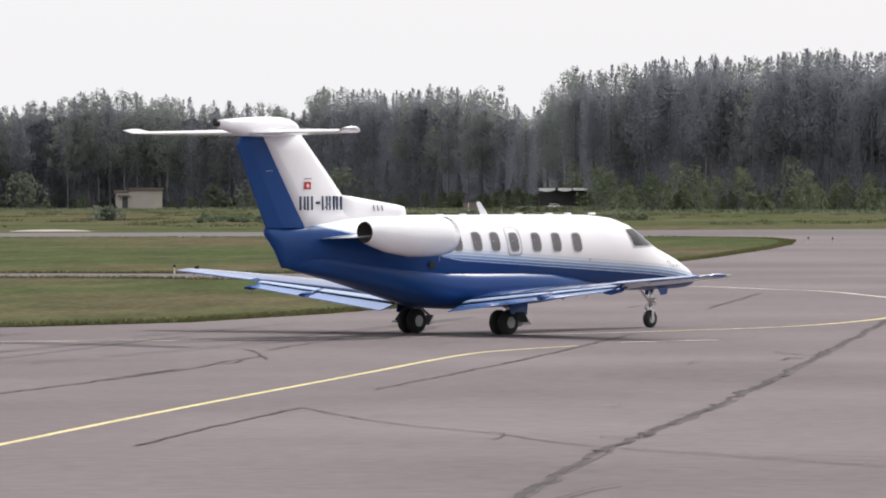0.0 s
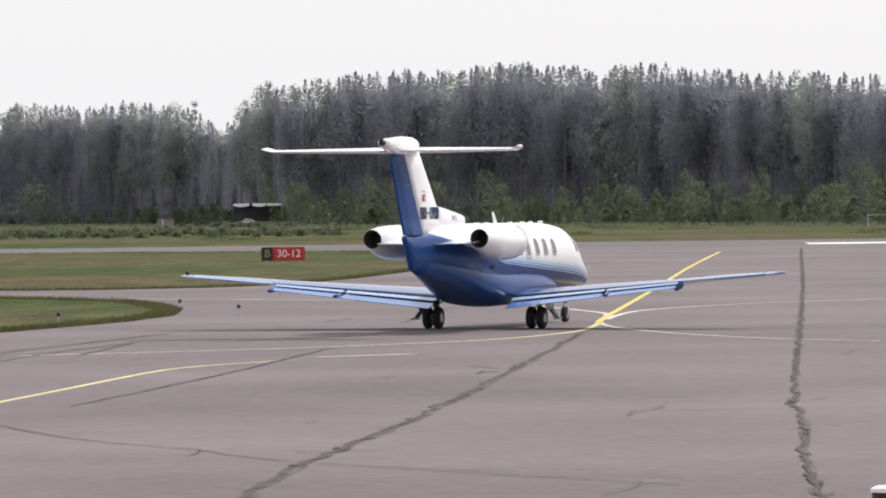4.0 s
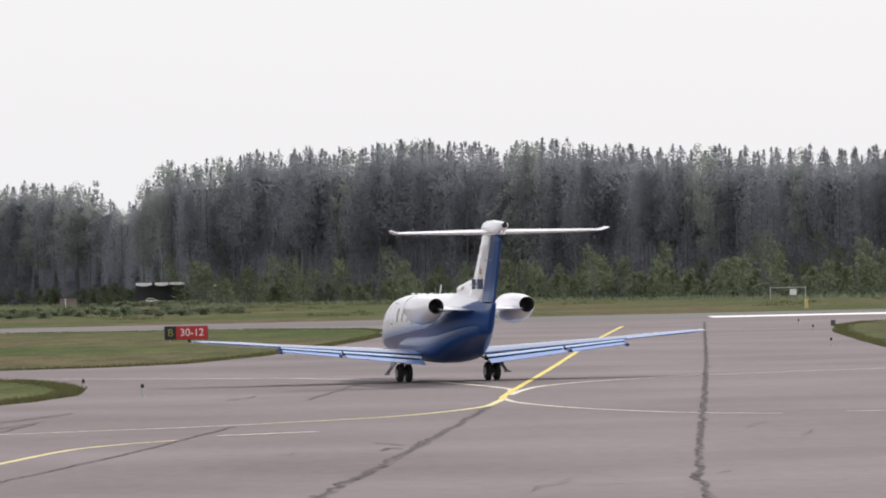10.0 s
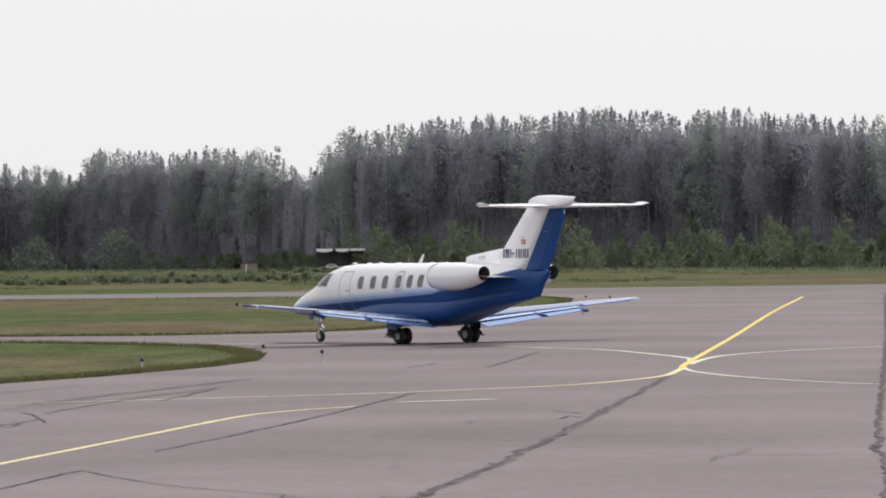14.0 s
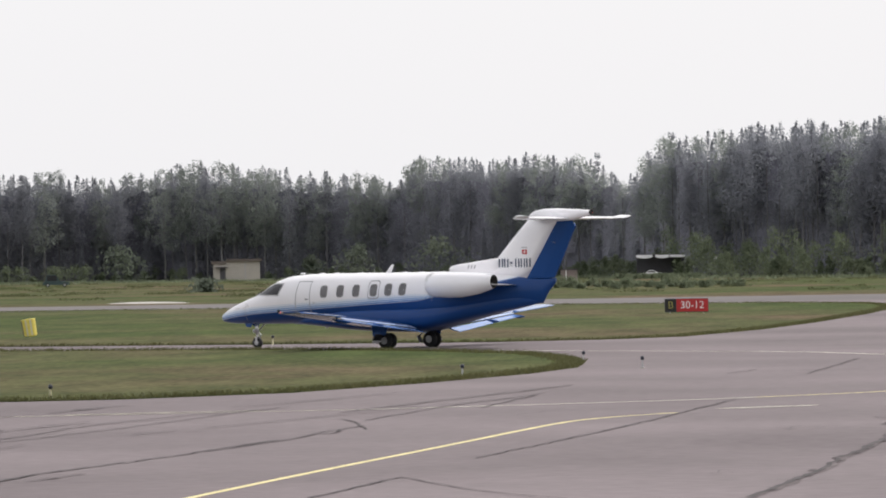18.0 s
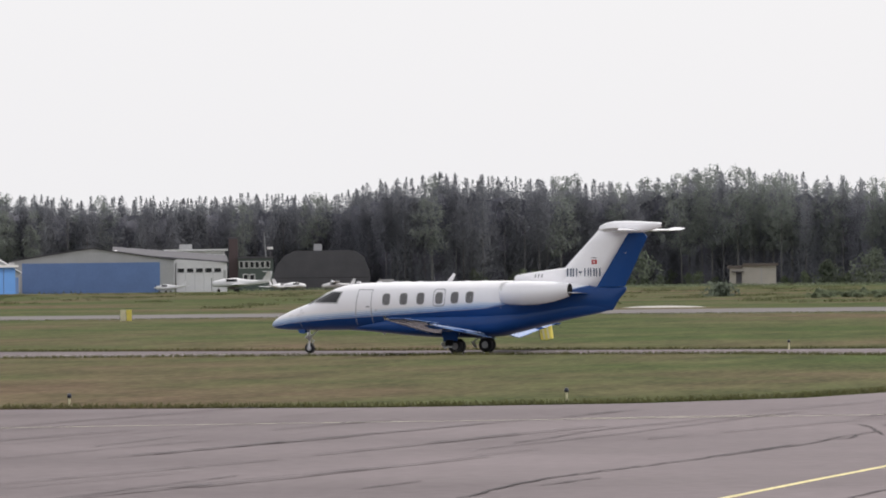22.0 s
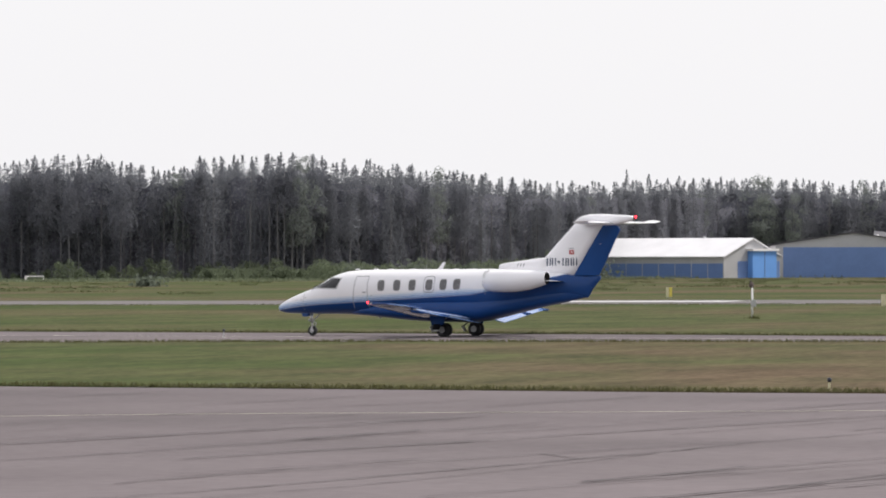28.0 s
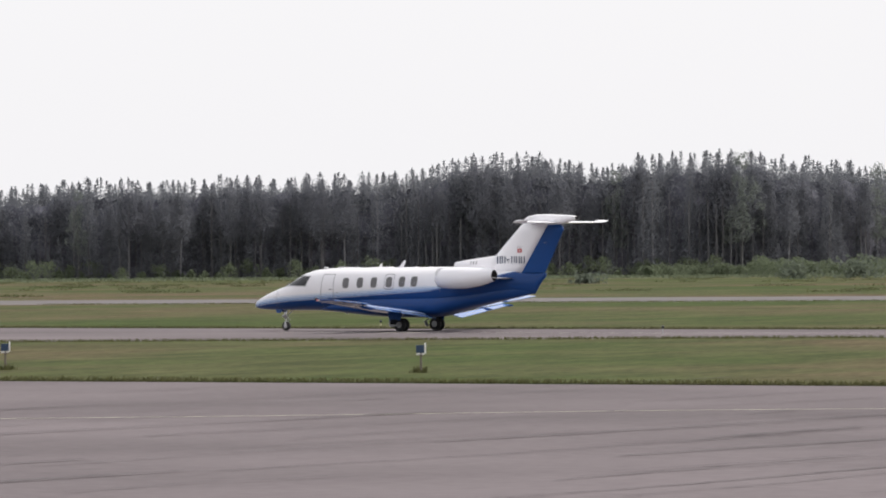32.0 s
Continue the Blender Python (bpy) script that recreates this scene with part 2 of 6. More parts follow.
PALE_SHEET = material("pale_vane", (0.42, 0.52, 0.74), 0.3, spread=0.06)
SIGN_WHITE = material("sign_white", (0.82, 0.80, 0.80), 0.5)
SIGN_YELLOW = material("sign_yellow", (0.30, 0.26, 0.07), 0.5)
YELLOW_PLASTIC = material("yellow_plastic", (0.66, 0.54, 0.10), 0.5, spread=0.12)
PALE_YELLOW = material("pale_yellow", (0.58, 0.54, 0.36), 0.5, spread=0.1)
SHEET_WHITE = material("white_sheet", (0.74, 0.73, 0.75), 0.5, spread=0.08, scale=0.3, fine=3)
SHEET_GREY = material("grey_sheet", (0.40, 0.40, 0.41), 0.6, spread=0.10, scale=0.3, fine=3)
SHEET_BLUE = material("blue_sheet", (0.12, 0.20, 0.41), 0.55, spread=0.10, scale=0.3, fine=3)
BRIGHT_BLUE = material("bright_blue_sheet", (0.13, 0.32, 0.72), 0.5, spread=0.06, scale=0.3, fine=3)
DARK_SHEET = material("dark_sheet", (0.08, 0.076, 0.086), 0.7, spread=0.2, scale=0.3, fine=3)
GREEN_WALL = material("green_wall", (0.085, 0.105, 0.095), 0.8, spread=0.12)
BRICK_RED = material("dark_red_wall", (0.10, 0.072, 0.074), 0.85, spread=0.15)
PLASTER = material("pale_plaster", (0.46, 0.43, 0.38), 0.85, spread=0.1, scale=0.5)
ROOF_BROWN = material("brown_roof", (0.14, 0.115, 0.10), 0.8, spread=0.2)
WEATHERED = material("weathered_boards", (0.25, 0.20, 0.19), 0.85, spread=0.2)
CONCRETE = material("concrete", (0.40, 0.38, 0.36), 0.85, spread=0.15)


def livery():
    """White above, deep blue below a sweeping line with thin lighter bands over it; in the jet's own metres."""
    m = bpy.data.materials.new("jet_livery")
    m.use_nodes = True
    n, l = m.node_tree.nodes, m.node_tree.links
    bsdf = n["Principled BSDF"]
    bsdf.inputs["Roughness"].default_value = 0.3
    bsdf.inputs["Specular IOR Level"].default_value = 0.2
    bsdf.inputs["Coat Weight"].default_value = 0.12
    bsdf.inputs["Coat Roughness"].default_value = 0.04
    tc, xyz = n.new("ShaderNodeTexCoord"), n.new("ShaderNodeSeparateXYZ")
    l.new(tc.outputs["Object"], xyz.inputs[0])

    def calc(op, a, b=None, c=None):
        node = n.new("ShaderNodeMath")
        node.operation = op
        for slot, v in zip(node.inputs, (a, b, c)):
            if v is None:
                continue
            if isinstance(v, (int, float)):
                slot.default_value = v
            else:
                l.new(v, slot)
        return node.outputs[0]

    x, z = xyz.outputs[0], xyz.outputs[2]
    line = calc("MULTIPLY_ADD", x, -0.058, 1.70)
    aft = calc("MAXIMUM", calc("MULTIPLY_ADD", x, -1.0, -0.9), 0.0)
    line = calc("ADD", line, calc("MULTIPLY", calc("POWER", aft, 1.15), 0.118))
    nose = calc("MAXIMUM", calc("SUBTRACT", x, 6.2), 0.0)
    line = calc("SUBTRACT", line, calc("MULTIPLY", calc("MULTIPLY", nose, nose), 0.02))
    over = calc("SUBTRACT", z, line)
    ramp = n.new("ShaderNodeValToRGB")
    cr = ramp.color_ramp
    cr.elements[0].color, cr.elements[0].position = (0.009, 0.052, 0.20, 1), 0.0
    cr.elements[1].color, cr.elements[1].position = (0.85, 0.84, 0.87, 1), 1.0
    cr.interpolation = "CONSTANT"
    for p, c in ((0.20, (0.66, 0.70, 0.78)), (0.232, (0.10, 0.22, 0.48)), (0.33, (0.70, 0.74, 0.81)), (0.365, (0.25, 0.39, 0.62)), (0.47, (0.76, 0.78, 0.84)),
                 (0.51, (0.46, 0.57, 0.73)), (0.61, (0.82, 0.82, 0.86)), (0.66, (0.68, 0.73, 0.81)), (0.74, (0.85, 0.84, 0.87))):
        e = cr.elements.new(p)
        e.color = (*c, 1)
    l.new(calc("ADD", calc("MULTIPLY", over, calc("MULTIPLY_ADD", aft, 2.5, 2.0)), 0.2), ramp.inputs[0])
    dirt = n.new("ShaderNodeTexNoise")
    dirt.inputs["Scale"].default_value, dirt.inputs["Detail"].default_value = 1.4, 6
    l.new(tc.outputs["Object"], dirt.inputs["Vector"])
    mix = n.new("ShaderNodeMix")
    mix.data_type, mix.blend_type = "RGBA", "MULTIPLY"
    mix.inputs[0].default_value = 0.12
    l.new(ramp.outputs[0], mix.inputs[6])
    l.new(dirt.outputs[0], mix.inputs[7])
    l.new(mix.outputs[2], bsdf.inputs["Base Color"])
    return m


LIVERY = livery()

# ---- mesh helpers ----


def mesh_of(name, verts, faces, mats, smooth=False, indices=None):
    me = bpy.data.meshes.new(name)
    me.from_pydata([tuple(v) for v in verts], [], [tuple(f) for f in faces])
    for m in (mats if isinstance(mats, (list, tuple)) else [mats]):
        me.materials.append(m)
    if indices is not None:
        me.polygons.foreach_set("material_index", indices)
    if smooth:
        me.polygons.foreach_set("use_smooth", [True] * len(me.polygons))
    me.update()
    return me


def part(name, bm, mat, parent, label="", smooth=False, at=None):
    """One bmesh (or mesh) as one object under a thing or a part."""
    if isinstance(bm, bpy.types.Mesh):
        me = bm
    else:
        me = bpy.data.meshes.new(name)
        bm.normal_update()
        bm.to_mesh(me)
        bm.free()
        me.materials.append(mat)
        if smooth:
            me.polygons.foreach_set("use_smooth", [True] * len(me.polygons))
    ob = new(name, me)
    ob.parent = parent
    if at is not None:
        ob.matrix_basis = at
    if label:
        tagged(ob, label)
    return ob


def thing(name, m, label, category, group="", kind=""):
    ob = new(name)
    ob.matrix_basis = m
    return tagged(ob, label, category, group, kind)


def box(bm, x0, y0, z0, x1, y1, z1, bevel=0.0):
    made = bmesh.ops.create_cube(bm, size=1)["verts"]
    for v in made:
        v.co = Vector(((x0 + x1) / 2 + v.co.x * (x1 - x0), (y0 + y1) / 2 + v.co.y * (y1 - y0), (z0 + z1) / 2 + v.co.z * (z1 - z0)))
    if bevel:
        edges = list({e for v in made for e in v.link_edges})
        bmesh.ops.bevel(bm, geom=edges, offset=bevel, segments=2, affect="EDGES", profile=0.7)
    return bm


def boxed(*a, **k):
    return box(bmesh.new(), *a, **k)


def rod(bm, p, q, r0, r1=None, n=8, caps=True):
    """A tapered round bar from p to q."""
    p, q = Vector(p), Vector(q)
    r1 = r0 if r1 is None else r1
    turn = (q - p).to_track_quat("Z", "Y").to_matrix()
    rings = []
    for c, r in ((p, r0), (q, r1)):
        rings.append([bm.verts.new(c + turn @ Vector((r * math.cos(2 * math.pi * i / n), r * math.sin(2 * math.pi * i / n), 0))) for i in range(n)])
    for i in range(n):
        bm.faces.new((rings[0][i], rings[0][(i + 1) % n], rings[1][(i + 1) % n], rings[1][i]))
    if caps:
        bm.faces.new(rings[0][::-1])
        bm.faces.new(rings[1])
    return bm


def loft(rings, cap0=True, cap1=True):
    """A skin over closed rings of equal count."""
    bm = bmesh.new()
    vs = [[bm.verts.new(p) for p in r] for r in rings]
    n = len(vs[0])
    for a, b in zip(vs, vs[1:]):
        for i in range(n):
            bm.faces.new((a[i], a[(i + 1) % n], b[(i + 1) % n], b[i]))
    if cap0:
        bm.faces.new(vs[0][::-1])
    if cap1:
        bm.faces.new(vs[-1])
    bmesh.ops.recalc_face_normals(bm, faces=bm.faces)
    return bm


def ring(x, cy, cz, ry, rz, n=24, power=2.0):
    out = []
    for i in range(n):
        a = 2 * math.pi * i / n
        c, s = math.cos(a), math.sin(a)
        out.append((x, cy + ry * math.copysign(abs(c) ** (2 / power), c), cz + rz * math.copysign(abs(s) ** (2 / power), s)))
    return out


def prism(points, z0, z1):
    """A flat polygon made thick."""
    bm = bmesh.new()
    lo = [bm.verts.new((x, y, z0)) for x, y in points]
    hi = [bm.verts.new((x, y, z1)) for x, y in points]
    bm.faces.new(lo[::-1])
    bm.faces.new(hi)
    for i in range(len(points)):
        j = (i + 1) % len(points)
        bm.faces.new((lo[i], lo[j], hi[j], hi[i]))
    bmesh.ops.recalc_face_normals(bm, faces=bm.faces)
    return bm


def glide(points, step=1.5):
    """A smooth line through points (Catmull-Rom), about one point each step metres."""
    pts = [Vector((*p[:2], 0)) for p in points]
    pts = [2 * pts[0] - pts[1]] + pts + [2 * pts[-1] - pts[-2]]
    out = []
    for a, b, c, d in zip(pts, pts[1:], pts[2:], pts[3:]):
        n = max(2, int((c - b).length / step))
        for i in range(n):
            t = i / n
            out.append(0.5 * ((2 * b) + (c - a) * t + (2 * a - 5 * b + 4 * c - d) * t * t + (3 * b - a - 3 * c + d) * t ** 3))
    out.append(pts[-2])
    return out


def ribbon(points, width, z, rough=0.0, seed=1, step=1.5):
    """A painted or tarred strip along a line; rough wanders and varies its width."""
    rng = random.Random(seed)
    line = glide(points, step)
    verts, faces = [], []
    for i, p in enumerate(line):
        way = (line[min(i + 1, len(line) - 1)] - line[max(i - 1, 0)]).normalized()
        side = Vector((-way.y, way.x, 0))
        w = width * (1 + rough * 0.75 * noise.noise(Vector((i * step * 0.9, seed, 0)))) / 2 * rng.uniform(1 - 0.1 * rough, 1 + 0.1 * rough)
        c = p + side * rough * width * (1.1 * noise.noise(Vector((i * step * 0.35, seed + 9, 3))) + 0.03 * rng.uniform(-1, 1))
        verts += [c + side * w + Vector((0, 0, z)), c - side * w + Vector((0, 0, z))]
        if i:
            k = 2 * i
            faces.append((k - 2, k - 1, k + 1, k))
    return verts, faces


def fall(x, y):
    """The ground beyond the runway drops gently."""
    r = math.hypot(x, y)
    return -0.0026 * (min(max(r, 450), 1500) - 450)


def at_turn(turn, r):
    a = radians(turn)
    return r * math.sin(a), r * math.cos(a)


# ---- ground ----
verts, faces = [(0, 0, -0.06)], []
RINGS = (60, 120, 200, 300, 450, 600, 800, 1000, 1250, 1500, 2200, 4600)
for r in RINGS:
    for i in range(96):
        x, y = at_turn(i * 3.75, r)
        verts.append((x, y, -0.06 + fall(x, y)))
for i in range(96):
    faces.append((0, 1 + (i + 1) % 96, 1 + i))
    for k in range(len(RINGS) - 1):
        a, b = 1 + 96 * k, 1 + 96 * (k + 1)
        faces.append((a + i, a + (i + 1) % 96, b + (i + 1) % 96, b + i))
ground = tagged(new("ground", mesh_of("ground", verts, faces, TURF)), "flat dry green airfield grassland reaching the woods", "grass", kind="structure")

apron = tagged(new("pavement"), "weathered grey asphalt apron and taxiway with tarred cracks", "pavement", kind="structure")
part("asphalt_sheet", prism([(-420, -70), (320, -70), (320, 440), (-420, 325)], -0.05, 0.0), ASPHALT, apron)
runway = tagged(new("runway", mesh_of("runway", [(-420, 310, 0.005), (320, 432, 0.005), (320, 482, 0.005), (-420, 340, 0.005)], [(0, 1, 2, 3)], RUNWAY)),
                "pale grey asphalt runway crossing beyond the grass", "runway", kind="structure")

SOUTH = [(-420, 176), (-120, 149), (-73.6, 144.6), (-53, 142.6), (-40, 140.9), (-28, 140.6), (-22.0, 143.2), (-18.4, 147.8), (-15.8, 157), (-13.8, 167), (-13.0, 175),
         (-13.3, 182), (-14.6, 191), (-16.3, 198), (-19.5, 204), (-23, 209), (-29, 214), (-36, 216.2), (-46, 217), (-62, 216.5), (-79, 213.3), (-95, 208), (-105, 205.5), (-140, 200), (-420, 200)]
NORTH = [(-420, 300), (-104, 242), (-66, 236), (-42, 229.5), (-28.5, 226.5), (-20, 225.3), (-15.5, 228.3), (-12.9, 233), (-10.5, 250), (-8.9, 270), (-7.2, 300), (-6.4, 322),
         (-6.6, 340), (-8.5, 354), (-15, 364), (-30, 371), (-60, 372), (-110, 362), (-175, 350), (-420, 309.8)]
EAST = [(300, 200), (30, 200), (18, 207), (15.6, 222), (15.8, 240), (16.1, 262), (16.8, 295), (18.5, 322), (20.9, 337), (25, 347), (60, 358), (300, 394)]
for name, outline in (("grass_verge", SOUTH), ("grass_verge", NORTH), ("grass_verge", EAST)):
    part(name, prism(outline, -0.04, 0.03), TURF, ground)

LINES = [
    ([(-13.4, 60), (-12.9, 72), (-12.3, 82), (-11.5, 93), (-10.4, 106), (-9.3, 119), (-8.5, 123), (-7.2, 126)], 0.16, FADED_LINE),
    ([(-0.03, 161), (-0.2, 156.5), (-0.75, 149.8), (-2.8, 142.6), (-6.0, 138.0)], 0.2, FADED_LINE),
    ([(-6.0, 138.0), (-8.2, 135.8), (-14.6, 131.4)], 0.22, PALE_LINE),
    ([(-14.6, 131.4), (-21.3, 129.2), (-28, 127), (-35.7, 123.9), (-44.7, 120), (-53, 114.2), (-66, 107)], 0.2, WORN_LINE),
    ([(-0.12, 159), (0.15, 168), (1.8, 210), (4.2, 275), (7, 342)], 0.19, YELLOW_LINE),
    ([(0.12, 164), (0.55, 170.5), (1.3, 176.2), (3.2, 182.0), (6.8, 187.8), (13.0, 193), (30, 203)], 0.22, PALE_LINE),
    ([(0.16, 168.5), (-0.05, 173.5), (-2.5, 186.4), (-4.4, 190.5), (-7.2, 196.2), (-11.5, 200.2), (-17, 205.2), (-22, 210), (-32, 217.5), (-60, 225.5), (-104, 231)], 0.24, PALE_LINE),
    ([(-0.05, 159.5), (0.25, 155.3), (1.0, 150.8), (2.2, 146.1), (4.4, 140.6), (6.6, 138.0)], 0.17, PALE_LINE),
    ([(-6.4, 128.7), (-4.3, 130.4)], 0.34, PALE_LINE),
    ([(8.2, 138.9), (10.9, 138.2)], 0.2, PALE_LINE), ([(-21.3, 129.6), (-17.1, 131.6)], 0.22, WORN_LINE),
]
for i, (pts, w, m) in enumerate(LINES):
    part("painted_line", mesh_of("painted_line", *ribbon(pts, w, (0.0095 if m == YELLOW_LINE else 0.004 + 0.0005 * i), 0.10, i, 1.0), m), m, apron)
CRACKS = [
    ([(-4.6, 58), (-4.4, 66), (-4.1, 76), (-2.9, 95), (-1.55, 124), (-0.45, 150)], 0.22, 1.0),
    ([(2.3, 58), (2.5, 66), (2.8, 80), (3.1, 88.7), (3.4, 102), (4.2, 124.5), (4.8, 140.6), (7.5, 215), (12.4, 358)], 0.15, 0.9),
    ([(-10.6, 78.5), (-9.7, 91.8)], 0.09, 0.8), ([(-9.7, 91.8), (-7.8, 86), (-5.8, 82), (-3.9, 77.7), (1, 71)], 0.06, 1.0),
    ([(-9.2, 99.8), (-8.1, 112), (-7.4, 121), (-6.4, 136)], 0.11, 0.9), ([(-13.7, 122.8), (-12.9, 133.1), (-11.5, 144)], 0.09, 1.0),
    ([(-7.5, 91.3), (-3.9, 92)], 0.05, 0.6), ([(-0.5, 95.5), (2.9, 95.4), (8, 95.7)], 0.05, 0.6),
    ([(-14.6, 104.5), (-14.2, 107.6), (-13.8, 111.6), (-13.7, 115.1), (-13.3, 119.0)], 0.09, 1.0), ([(-14.3, 123.7), (-13.7, 121.2), (-13.2, 118.0), (-13.0, 116.6)], 0.12, 1.0),
    ([(-13.9, 113.0), (-13.4, 114.4), (-13.5, 116.8)], 0.10, 1.0), ([(-6.0, 82.8), (-5.72, 82.0), (-5.74, 80.6), (-5.9, 80.2)], 0.05, 1.0), ([(-3.8, 77.8), (-2.3, 75.8), (-0.8, 73.8), (1.0, 73.0)], 0.045, 1.0),
    ([(-2.5, 115.7), (-2.3, 117.2), (-2.1, 116.5)], 0.16, 1.0), ([(-2.8, 121.0), (-2.0, 118.7), (-1.8, 121.4)], 0.12, 1.0), ([(-19.8, 112.3), (-19.2, 122.8), (-17.6, 131.3)], 0.09, 1.0),
    ([(-12.0, 131.7), (-11.6, 142.3)], 0.10, 1.0), ([(-7.9, 163.7), (-7.3, 168.5)], 0.14, 1.0), ([(-5.6, 162.4), (-4.7, 183.2)], 0.10, 1.0),
]
SEAMS = [
    ([(-33.7, 117.5), (-32.2, 126.1), (-30.4, 133.1)], 0.08), ([(-31.1, 108.5), (-29.4, 120), (-27.8, 130.3)], 0.07), ([(-28.5, 99.4), (-28.1, 105.8), (-26.6, 114.9)], 0.12),
    ([(-28.2, 111.5), (-27.9, 117.9)], 0.09), ([(-22.7, 83.7), (-22.3, 89.1), (-21.7, 95.9)], 0.08), ([(-24.7, 115.7), (-23.5, 121.3), (-22.4, 129.1)], 0.09),
    ([(-19.9, 108.5), (-18.6, 117.6), (-17, 133.8)], 0.09), ([(-16, 83.6), (-16.1, 92.9), (-15.3, 99.4), (-14, 110.5)], 0.18), ([(-15.7, 91.3), (-15.2, 94.3)], 0.1), ([(-18.4, 90.3), (-18, 93.2)], 0.1),
]
MORE_SEAMS = [
    ([(-39.8, 85.8), (-38.6, 91.3), (-37.5, 97.8), (-36.4, 105.4)], 0.10), ([(-44.2, 95.3), (-43.1, 99.9), (-42.2, 105.9)], 0.08), ([(-32.9, 83.4), (-32.2, 89.7)], 0.07),
    ([(-31.6, 76.5), (-30.7, 80.7), (-29.9, 86.6), (-29.3, 92.4), (-28.6, 99.3)], 0.11), ([(-29.8, 78.3), (-28.9, 85.3), (-28.4, 96.2)], 0.06), ([(-41.4, 109.4), (-40.5, 115.8), (-39, 123.1)], 0.07),
    ([(-34.9, 107.5), (-33.5, 116.1)], 0.08), ([(-40.6, 103.8), (-39.7, 103.3)], 0.16), ([(-30.4, 97.7), (-28.8, 95.5), (-28.4, 98.4)], 0.09),
]
split = random.Random(8)


def jagged(line, w, seed):
    """A crack does not run straight: it steps from side to side."""
    reach = min(0.08, 0.6 * w)
    return [Vector((p.x + reach * (1.3 * noise.noise(Vector((p.y * 0.22, seed, 1))) + noise.noise(Vector((p.y * 0.8, seed, 4))) + 0.7 * noise.noise(Vector((p.y * 2.4, seed, 8)))), p.y, 0)) for p in line]


level = 0.012
for i, (pts, w, r) in enumerate(CRACKS + [(p, w, 0.9) for p, w in SEAMS + MORE_SEAMS]):
    line = jagged(glide(pts, 0.4), w, i)
    strands = 2 if w > 0.1 else 1
    for k in range(strands):
        # each crack is a few ragged strands, broken here and there
        at, drift = 0, split.uniform(-0.12, 0.12)
        while at < len(line) - 3:
            run = split.randint(8, 30) if strands > 1 else len(line)
            piece = [(p.x + drift * w + split.uniform(-0.07, 0.07) * w, p.y) for p in line[at:at + run]]
            if len(piece) > 2 and (k == 0 or split.random() < 0.62):
                part("tar_seam", mesh_of("tar_seam", *ribbon(piece, (0.42 if k == 0 else 0.28) * w if strands > 1 else w * 0.62, level, 1.0, 40 + i * 7 + k, 0.3), TAR), TAR, apron)
                level += 0.00004
            at += run - 1
            drift += split.uniform(-0.25, 0.25)
            drift = max(-0.2, min(0.2, drift))
for i, (pts, w, r) in enumerate(CRACKS[:2]):
    # the broken edges of the two wide cracks: a ragged worn band on either side of the tar
    for k, (wide, up) in enumerate(((0.8, 0.0065),)):
        line = [(p.x + 0.25 * w * noise.noise(Vector((n * 0.11, 7 + i, k))), p.y) for n, p in enumerate(jagged(glide(pts, 0.4), w, i))]
        part("worn_band", mesh_of("worn_band", *ribbon(line, wide * w, up, 0.55, 70 + i * 3 + k, 0.22), WORN_TAR), WORN_TAR, apron)
for i, (pts, w, r) in enumerate(CRACKS[:2]):
    # crumbled spots and side cracks along the two wide ones
    line = jagged(glide(pts, 0.5), w, i)
    for k in range(18):
        p = line[int(split.random() ** 1.3 * (len(line) * 0.55))]
        size, side = split.uniform(0.15, 0.9), split.uniform(-0.5, 0.5) * w
        spot = [(p.x + side + split.uniform(-0.1, 0.1) * w, p.y), (p.x + side + split.uniform(-0.2, 0.2) * w, p.y + size * 0.5), (p.x + side + split.uniform(-0.3, 0.3) * w, p.y + size)]
        if k % 5 == 0:
            spot = [(p.x, p.y), (p.x + split.choice((-1, 1)) * size * 0.5, p.y + split.uniform(-0.3, 0.6)), (p.x + split.choice((-1, 1)) * size, p.y + split.uniform(-0.4, 1.2))]
        part("crumbled_edge", mesh_of("crumbled_edge", *ribbon(spot, (0.035 if k % 5 == 0 else split.uniform(0.25, 0.6) * w), level, 0.8, 500 + k, 0.12), TAR), TAR, apron)
        level += 0.00003
# paving joints and short cracks all over the apron, lane by lane
lanes = random.Random(3)
for i in range(120):
    lane = lanes.randint(-21, -6)
    y0 = lanes.uniform(68, 134)
    size = lanes.choice((lanes.uniform(1.5, 8), lanes.uniform(5, 22)))
    x0 = lane * 3.6 + 0.17 * (y0 - 90) + lanes.uniform(-0.3, 0.3)
    tilt = lanes.choice((0.17, 0.15, 0.2, 0.22, 0.12))
    if tilt > 1 or tilt < 0:
        size = min(size, 2.5)
    pts = [(x0 + tilt * size * k / 3 + lanes.uniform(-0.06, 0.06), y0 + size * k / 3) for k in range(4)]
    part("tar_seam", mesh_of("tar_seam", *ribbon(pts, lanes.uniform(0.04, 0.10), 0.026 + 0.00008 * i, 1.0, 200 + i, 0.35), TAR), TAR, apron)
for i in range(34):
    # faint hairline cracks and joints of the near apron
    x0, y0 = lanes.uniform(-12, 9), lanes.uniform(62, 132)
    size = lanes.uniform(1.0, 6.0)
    lie = lanes.choice(((0.16, 1.0), (0.12, 1.0), (1.0, -0.12), (1.0, 0.1), (0.8, -0.5)))
    pts = [(x0 + lie[0] * size * k / 4 + lanes.uniform(-0.05, 0.05), y0 + lie[1] * size * k / 4 + lanes.uniform(-0.3, 0.3)) for k in range(5)]
    part("hairline_crack", mesh_of("hairline_crack", *ribbon(pts, lanes.uniform(0.015, 0.04), 0.038 + 0.0002 * i, 1.0, 300 + i, 0.35), TAR), TAR, apron)
